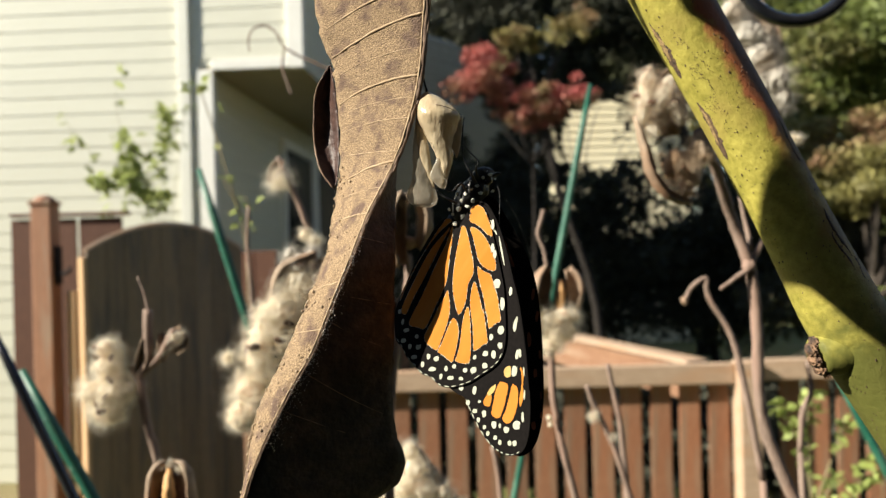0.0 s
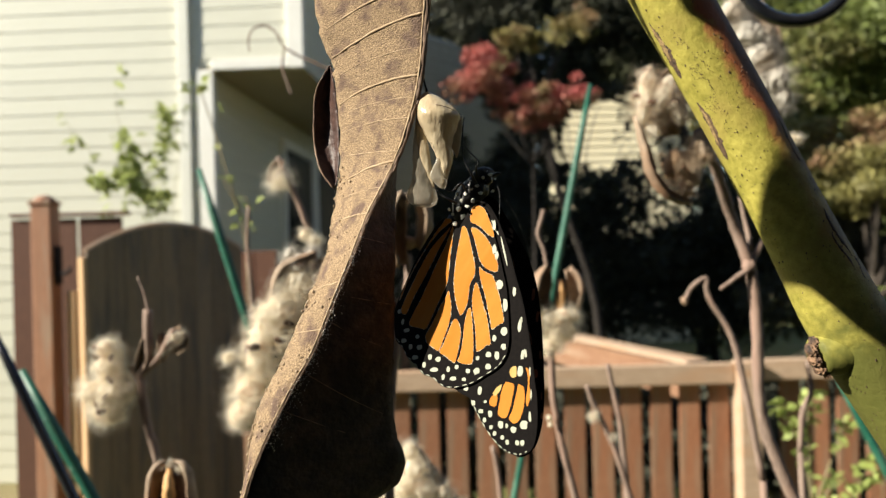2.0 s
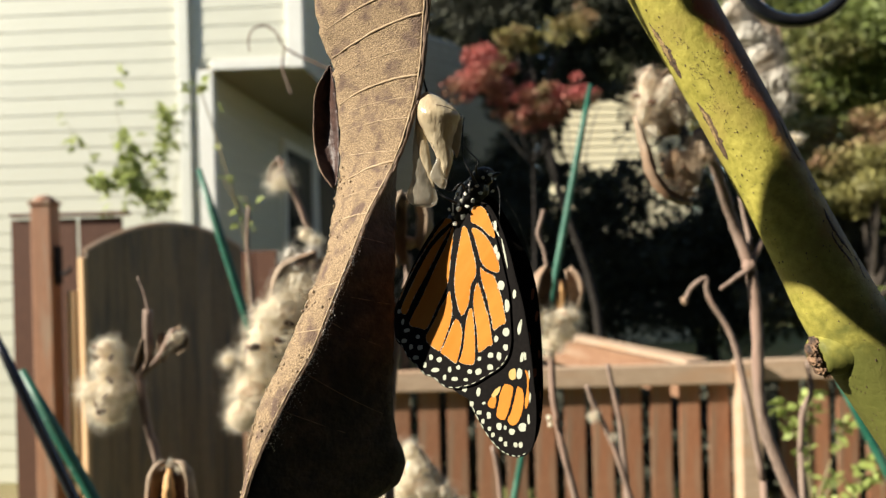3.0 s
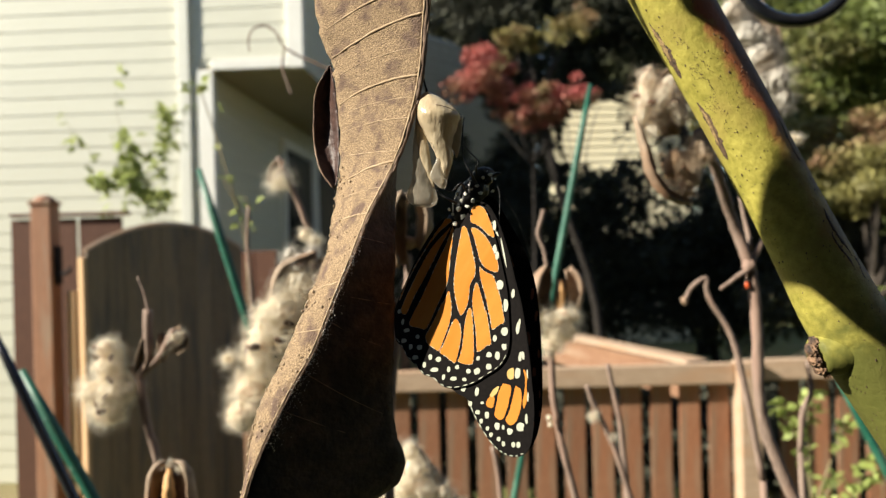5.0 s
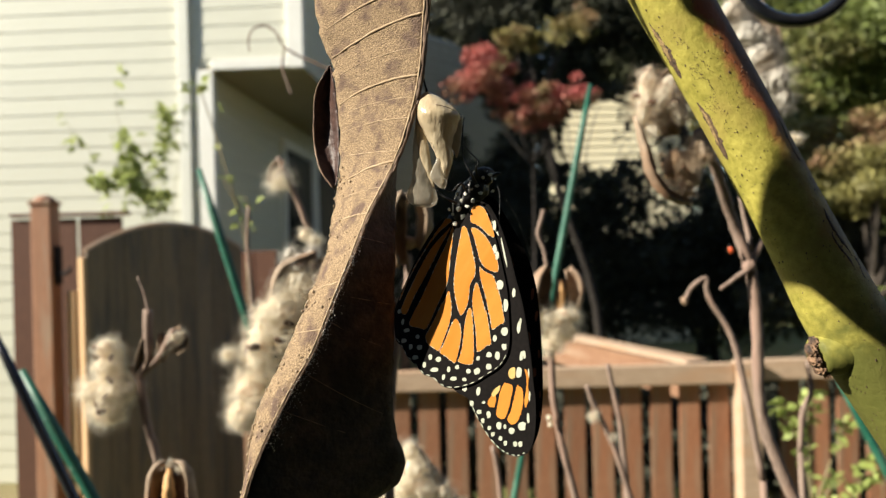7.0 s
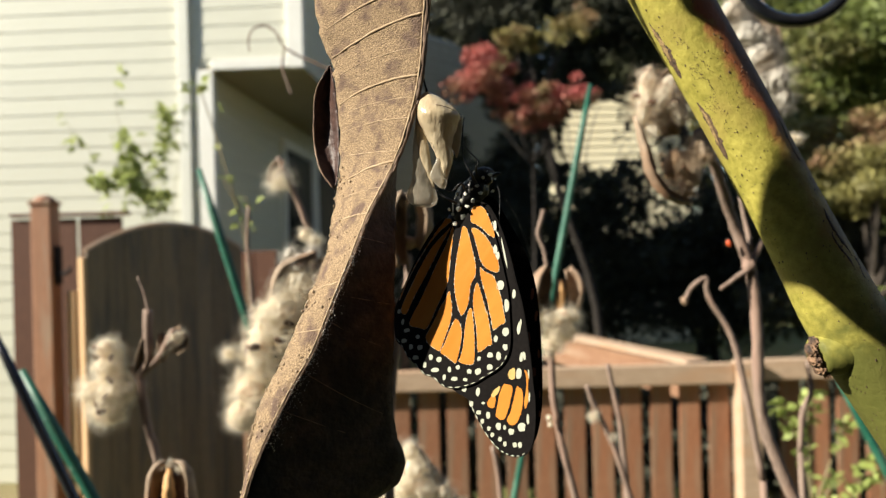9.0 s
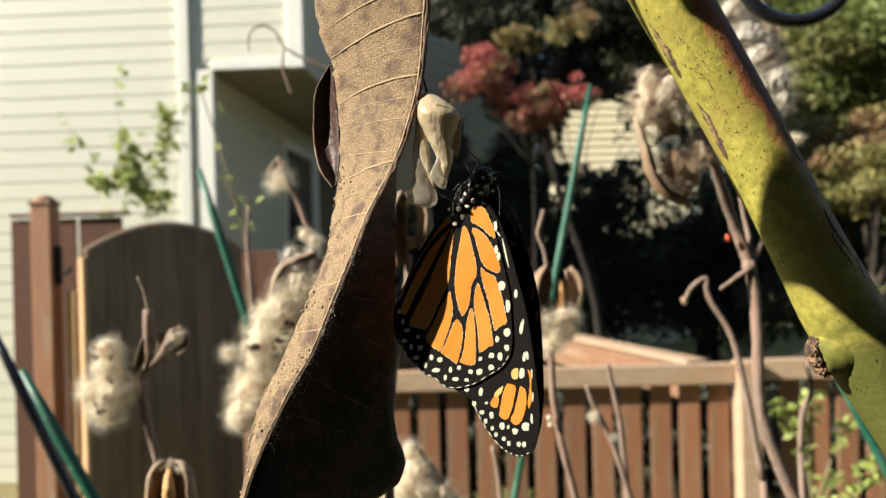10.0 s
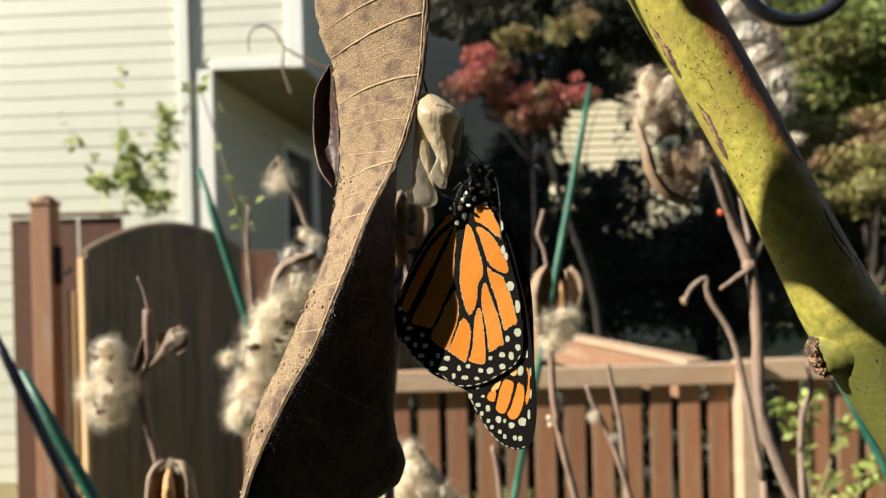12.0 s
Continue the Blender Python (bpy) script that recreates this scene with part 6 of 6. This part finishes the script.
shrub((-1.7055, 4.8000, 1.6250), [([(-2.78, 0, -106.01), (-102.31, 0, 144.12), (-239.02, 0, 324.5), (-339.63, -100, 212.88), (-407.92, -100, 249.29)], 14), ([(-2.78, 0, -106.01), (-171.13, 0, 216.64), (-236.25, 0, 430.51), (-265.73, -50, 529.96)], 14),
                          ([(-2.78, 0, -106.01), (-44.68, 0, 319.41), (14.8, 0, 565.37), (-17.76, 0, 672.31)], 12), ([(-239.02, 0, 324.5), (-426.74, -50, 394.21), (-471.69, -100, 458.7), (-662.16, -100, 456.76)], 4),
                          ([(-2.78, 0, -106.01), (82.7, 0, 457.52), (118.37, 0, 739.46), (128.68, 0, 862.95)], 4), ([(-207.39, 0, 182.23), (-237.17, -50, 284.27), (-185.29, -100, 156.9)], 9),
                          ([(-142.27, 0, -31.63), (-85.31, -50, 70.34), (5.01, -100, 151.92), (-413.36, -100, 41.69)], 7), ([(-265.73, -50, 529.96), (-294.28, -50, 775.65), (-229.34, -50, 983.9)], 3),
                          ([(-494.85, -50, 465.97), (-571.86, -100, 599.82), (-588.44, -100, 627.95)], 2), ([(-2.78, 0, -106.01), (-12.36, 0, -742.24), (-38.9, 0, -1890.75)], 0)], 0.07, 8, LEAF_VINE, "leggy shrub with small grey-green leaves", 3)
shrub((-0.2668, 1.0000, 1.4519), [([(11.9, 0, -51.88), (3.68, 0, -0.1), (-13.76, 0, 37.19), (-17.15, 0, 48.33)], 9), ([(11.9, 0, -51.88), (14.92, 0, 6.98), (9.51, 0, 25.53)], 7), ([(3.68, 0, -0.1), (-40.22, 0, 152.07), (-50.97, 0, 163.4)], 4),
                         ([(11.9, 0, -51.88), (6.63, 0, -309.57), (-27.28, 0, -1745.19)], 0)], 0.015, 1, LEAF_VINE, "thin green sprig beside the corner trim", 4)
shrub((0.5721, 1.2000, 1.1030), [([(-3.24, 0, -123.68), (-18.59, 0, -34.87), (-43.71, 0, 18.82), (-56.5, 0, 36.84)], 14), ([(-3.24, 0, -123.68), (-9.3, 0, -17.44), (-7.91, 0, 35.57), (1.39, 0, 53)], 12), ([(-3.24, 0, -123.68), (34.64, 0, -27.43), (48.93, 0, 11.98), (53.7, 0, 25.11)], 10),
                          ([(-3.24, 0, -123.68), (24.07, 0, -93.45), (50.92, 0, -80.89)], 10), ([(49.77, 0, -125.06), (77.66, 0, -72.75), (96.02, 0, -46.71)], 12), ([(-2.78, 0, -106.01), (-8.41, 0, -388.74), (-32.83, 0, -1422.38)], 0)],
      0.020, 2, LEAF_WEED, "bright green weed growing along the fence", 5, "weed")
shrub((0.6677, 1.2000, 1.2066), [([(11.86, 0, -53.35), (0, 0, 0), (4.5, 0, 70.6), (9.19, 0, 114.68)], 10), ([(12.09, 0, -44.52), (6.69, 0, -318.42), (-22.35, 0, -1528.74)], 0)], 0.024, 2, LEAF_WEED, "green sprig behind the stalk", 6, "weed")

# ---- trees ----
tree("dark_yew", (0.6, 10.2, 0), 2.0, 0.05, ((0.9, 10.2, 1.15), (1.9, 0.9, 1.15)), 0.05, 26000, LEAF_SHADED, "dense dark evergreen in the shade of the house", "tree", 31, 46, (), 7, BARK_SHADED)
tree("dark_yew", (3.4, 9.6, 0), 2.2, 0.06, ((3.3, 9.6, 1.3), (1.7, 0.9, 1.2)), 0.05, 24000, LEAF_SHADED, "dense dark evergreen in the shade", "tree", 32, 46, (), 7, BARK_SHADED)
tree("dark_yew", (0.6, 11.0, 0), 2.4, 0.05, ((0.62, 11.0, 1.6), (0.85, 0.8, 1.45)), 0.05, 22000, LEAF_SHADED, "dense dark evergreen beside the grey house", "tree", 33, 46, (), 7, BARK_SHADED)
tree("shade_tree", (1.4, 11.5, 0), 6.4, 0.08, ((1.21, 11.5, 5.0), (1.0, 0.8, 1.8)), 0.05, 34000, LEAF_SHADED, "tall dark tree with shaded foliage", "tree", 34, 40, (), 7, BARK_SHADED)
tree("shade_tree", (3.9, 11.6, 0), 7.0, 0.1, ((2.7, 11.4, 5.35), (1.7, 1.0, 1.6)), 0.05, 38000, LEAF_SHADED, "tall dark tree with shaded foliage", "tree", 40, 44, (), 7, BARK_SHADED)
tree("shade_tree", (1.3, 6.4, 0), 3.4, 0.04, ((0.70, 6.1, 3.07), (0.24, 0.2, 0.14)), 0.022, 800, LEAF_OLIVE, "slim tree with sunlit yellowish foliage on a high limb", "tree", 35, 9, (((0.6177, 6.1000, 3.0240), (0.17, 0.15, 0.12), 420, LEAF_OLIVE), ((1.1752, 6.1000, 3.2071), (0.17, 0.15, 0.17), 480, LEAF_OLIVE), ((0.9486, 6.1000, 3.1322), (0.15, 0.15, 0.12), 260, LEAF_OLIVE)), 1, BARK_SHADED)
tree("red_maple", (0.72, 6.1, 0), 2.4, 0.022, ((0.72, 6.0, 2.55), (0.16, 0.2, 0.14)), 0.019, 900, LEAF_RUST, "small tree with dull red and olive leaves", "tree", 36, 9, (((0.3613, 6.0000, 2.7077), (0.32, 0.25, 0.22), 3500, LEAF_RUST), ((0.4832, 6.0000, 2.8062), (0.16, 0.2, 0.11), 1100, LEAF_RED), ((0.8438, 6.0000, 2.5669), (0.33, 0.25, 0.19), 3700, LEAF_RED), ((1.0075, 6.0000, 2.5714), (0.15, 0.15, 0.10), 900, LEAF_RED), ((0.7390, 6.0000, 2.4459), (0.34, 0.2, 0.16), 1300, LEAF_RUST)), 0, BARK_SHADED)
tree("leafy_shrub", (2.0, 10.6, 0), 2.6, 0.03, ((1.95, 10.6, 2.2), (0.35, 0.3, 0.2)), 0.045, 300, LEAF_SHADED, "thin dark shrub before the distant house", "shrub", 44, 9, (((1.60, 10.6, 2.30), (0.25, 0.2, 0.24), 700, LEAF_SHADED), ((1.50, 10.6, 2.78), (0.13, 0.2, 0.32), 420, LEAF_SHADED), ((2.10, 10.6, 2.22), (0.36, 0.2, 0.16), 500, LEAF_SHADED), ((1.75, 10.6, 3.35), (0.35, 0.2, 0.12), 420, LEAF_SHADED), ((1.7944, 10.6000, 2.5321), (0.22, 0.2, 0.18), 260, LEAF_SHADED), ((2.4936, 10.6000, 2.3967), (0.3, 0.2, 0.2), 420, LEAF_SHADED), ((1.6147, 10.6000, 3.1225), (0.12, 0.2, 0.25), 130, LEAF_SHADED), ((2.2892, 10.6000, 3.5343), (0.35, 0.2, 0.14), 260, LEAF_SHADED), ((2.6057, 10.6000, 3.0965), (0.1, 0.2, 0.3), 80, LEAF_SHADED)), 0, BARK_SHADED)
tree("green_tree", (5.2, 9.6, 0), 5.0, 0.16, ((4.6, 8.0, 3.35), (1.7, 1.0, 1.1)), 0.05, 26000, LEAF_GREEN, "broad green tree in dappled sun", "tree", 37, 44)
tree("olive_shrub", (3.9, 7.0, 0), 2.4, 0.07, ((3.95, 7.0, 2.1), (0.95, 0.6, 0.5)), 0.035, 14000, LEAF_OLIVE, "olive and rust coloured shrub in the sun", "shrub", 38, 34)
tree("green_tree", (5.6, 8.4, 0), 2.2, 0.08, ((4.3, 7.8, 1.1), (1.3, 0.8, 0.8)), 0.045, 14000, LEAF_SHADED, "low dark green shrub", "shrub", 39, 34)
for i, (x, y, h) in enumerate(((-9, 24, 11), (-4.5, 22, 10), (0.5, 23, 11), (8.5, 21, 10), (12.5, 19, 10), (16, 15, 9), (5, 25, 11))):
    tree("far_tree", (x, y, 0), h, 0.3, ((x, y, h * 0.55), (3.4, 2.2, h * 0.48)), 0.14, 15000, LEAF_SHADED if i < 3 else LEAF_GREEN, "tall leafy tree closing the view", "tree", 50 + i, 44)
# Low shrubs added as dark filling where ground behind the pickets lies shaded.
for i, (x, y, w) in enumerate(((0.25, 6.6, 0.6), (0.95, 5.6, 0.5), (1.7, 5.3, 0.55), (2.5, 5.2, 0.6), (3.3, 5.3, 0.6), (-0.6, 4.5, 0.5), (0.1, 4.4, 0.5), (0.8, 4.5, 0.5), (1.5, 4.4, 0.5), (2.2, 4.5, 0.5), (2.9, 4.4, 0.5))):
    tree("gap_shrub", (x, y, 0), 0.7, 0.03, ((x, y, 0.18), (w, 0.35, 0.42)), 0.035, 6000, LEAF_SHADED, "low dark shrub added to darken the gaps of the picket fence", "shrub", 70 + i, 22)


# ---- pieces of fences and walls ----
def picket_mesh(w, h):
    bm = box(-w / 2, w / 2, -0.006, 0.006, GROUND_Z + 0.05, h, 0.0025)
    data = bpy.data.meshes.new("picket")
    bm.to_mesh(data)
    bm.free()
    data.materials.append(CEDAR)
    return data


PICKET = picket_mesh(0.089, RAIL_TOP - 0.02)
r = random.Random(3)
for first, last in ((-0.836, 1.2), (1.480, 2.85)):
    x = first
    while x < last:
        ob = part("picket", PICKET, CEDAR, fence)
        ob.matrix_basis = pose(x - fence.location.x + r.uniform(-0.003, 0.003), 0.031, r.uniform(-0.01, 0.0), 0, r.uniform(-0.4, 0.4), 0)
        x += 0.1258
for s in (1.7, 3.4, LEN - 0.05):
    ob = part("post", box(s - 0.045, s + 0.045, -0.05, 0.04, GROUND_Z - 0.05, RAIL_TOP - 0.042, 0.006), POST_WOOD, back)
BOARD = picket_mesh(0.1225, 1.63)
BOARD.materials[0] = SHADED_BOARD
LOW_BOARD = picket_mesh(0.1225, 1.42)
LOW_BOARD.materials[0] = SHADED_BOARD
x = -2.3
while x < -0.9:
    ob = part("board", BOARD if x < -1.72 else LOW_BOARD, SHADED_BOARD, board_fence)
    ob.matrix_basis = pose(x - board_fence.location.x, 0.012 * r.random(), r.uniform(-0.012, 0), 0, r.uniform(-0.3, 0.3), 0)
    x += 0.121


def siding_mesh(length):
    """One lapped board: thick at its lower edge, with a rounded nose."""
    prof = [(0.0, 0.0), (-0.0065, 0.002), (-0.0085, 0.005), (-0.004, 0.1275), (0.0, 0.1275)]
    verts = [(x, y, z) for x in (0.0, length) for y, z in prof]
    faces = [(i, (i + 1) % 5, (i + 1) % 5 + 5, i + 5) for i in range(5)] + [(4, 3, 2, 1, 0), (5, 6, 7, 8, 9)]
    return mesh_of("siding_board", verts, faces, SIDING)


def clad(parent, length, x, y, z0, z1, turn=0):
    data = siding_mesh(length)
    z = z0
    while z + 0.12 < z1:
        ob = part("siding_board", data, SIDING, parent)
        ob.matrix_basis = pose(x, y, z + r.uniform(-0.0008, 0.0008), 0, 0, turn)
        z += 0.127


clad(lower, 7.69, -9.5, HY + 0.02, GROUND_Z, TOP_Z)
clad(upper, OX - 0.118 - HX + 0.108, HX - 0.108, HY + 0.024, SOFFIT_Z + 0.077, TOP_Z)
clad(lower, BACK_Y - HY - 0.08, HX - 0.02, HY + 0.075, GROUND_Z, SOFFIT_Z - 0.02, 90)
clad(upper, BACK_Y - HY - 0.08, OX - 0.02, HY + 0.075, SOFFIT_Z + 0.031, TOP_Z, 90)


# ---- what moves ----
def motions():
    near = ((0.0, 40.0, 0.0), (0.5, 40.5, 0.0), (1.0, 41.0, 0.2), (1.5, 39.0, 0.2), (2.0, 37.0, 0.7), (2.5, 37.5, -0.2), (3.0, 35.0, -0.5), (5.0, 36.5, -0.5),
            (5.5, 37.0, -0.5), (6.0, 36.5, -0.3), (6.5, 37.0, -0.5), (7.0, 36.5, 0.0), (9.0, 35.5, -0.5), (9.5, 37.0, -0.3), (10.0, 34.0, 0.0), (10.5, 35.5, -0.3), (11.0, 33.0, -0.7), (11.5, 29.0, -1.6), (12.0, 22.0, -2.4))
    lift = {11.0: (0.1, 0.1, 0.0, 0.3, 0.2), 11.5: (0.3, 0.2, -0.2, 1.1, 0.8), 12.0: (0.35, 0.5, 0.0, 1.7, 1.6)}
    still = (0.0, 0.0, 0.0, 0.0, 0.0)
    walk(hind, [(t, pose(lift.get(t, still)[0] * MM, 0, lift.get(t, still)[1] * MM) @ hinged(a)) for t, a, s in near])
    walk(fore, [(t, pose(lift.get(t, still)[2] * MM, 0.45 * lift.get(t, still)[3] * MM, lift.get(t, still)[3] * MM, 0, lift.get(t, still)[4], 0) @ hinged(a, s)) for t, a, s in near])
    far_rows = ((0.0, -6), (1.0, -6.5), (2.0, -5), (3.0, -7), (5.0, -8), (7.0, -7.5), (9.0, -8), (10.0, -6), (11.0, -9), (11.5, -14), (12.0, -18))
    walk(other, [(t, hinged(a)) for t, a in far_rows])
    walk(far_hind, [(t, hinged(a + 2)) for t, a in far_rows])
    walk(head, [(t, pose(x * MM, 0, z * MM, 0, a, 0)) for t, x, z, a in ((0, 0, 0, 0), (10.5, 0, 0, 0), (11.0, 0, 0.15, -1), (11.5, 0.1, 0.55, -3.5), (12.0, 0.2, 0.8, -6))])
    walk(thorax, [(t, pose(x * MM, 0, z * MM, 0, a, 0)) for t, x, z, a in ((0, 0, 0, 0), (10.5, 0, 0, 0), (11.5, 0.1, 0.1, -0.5), (12.0, 0.35, 0.15, -1))])
    path = [(6.89, 12, -8.38), (7.19, 12, 3.05), (3.49, 8, 10.52), (0.47, 3, 14.52), (-2.9, 0, 16.14), (-3.64, 0, 19.48), (-4.93, 0, 23.12), (-6.73, 0, 28.43), (-7.78, 0, 30.67), (-10.18, 0, 34.34), (-10.14, 0, 36), (-10.39, 0, 36.83), (-11.1, 0, 41.56), (-13.61, -2, 47.64), (-15.34, -4, 51.18)]
    base = Vector(bug.location)
    times = (0.0, 3.0, 4.2, 4.8, 5.2, 5.6, 6.0, 6.4, 6.8, 7.2, 8.8, 9.6, 10.4, 11.2, 12.0)
    walk(bug, [(t, Matrix.Translation(base + Vector(p) * MM) @ pose(0, 0, 0, 0, -22, 0)) for t, p in zip(times, path)])
    at = wisp.location.copy()
    walk(wisp, [(t, Matrix.Translation(at) @ pose(0, 0, 0, 0, a, b)) for t, a, b in ((0, -3, 0), (1, 2, 8), (2, 0, -5), (3.2, -8, 3), (4.8, -6, 0), (5.2, -8, 8), (5.6, 10, 0), (6.0, 20, -6), (6.4, 26, 0), (6.8, 18, 10), (7.2, 14, 5), (8.8, 16, -5), (9.6, 26, 4), (10.4, 14, 0), (11.2, 0, 8), (12, -3, 0))])
    at2 = low_puff.location.copy()
    walk(low_puff, [(t, Matrix.Translation(at2) @ pose(0, 0, 0, 0, a, 0)) for t, a in ((0, 0), (1, -6), (2, -10), (3.2, 2), (4.8, 3), (5.6, -4), (6.4, 0), (7.2, -3), (8.8, 0), (9.6, 5), (10.4, -2), (11.2, -3), (12, 4))])


motions()
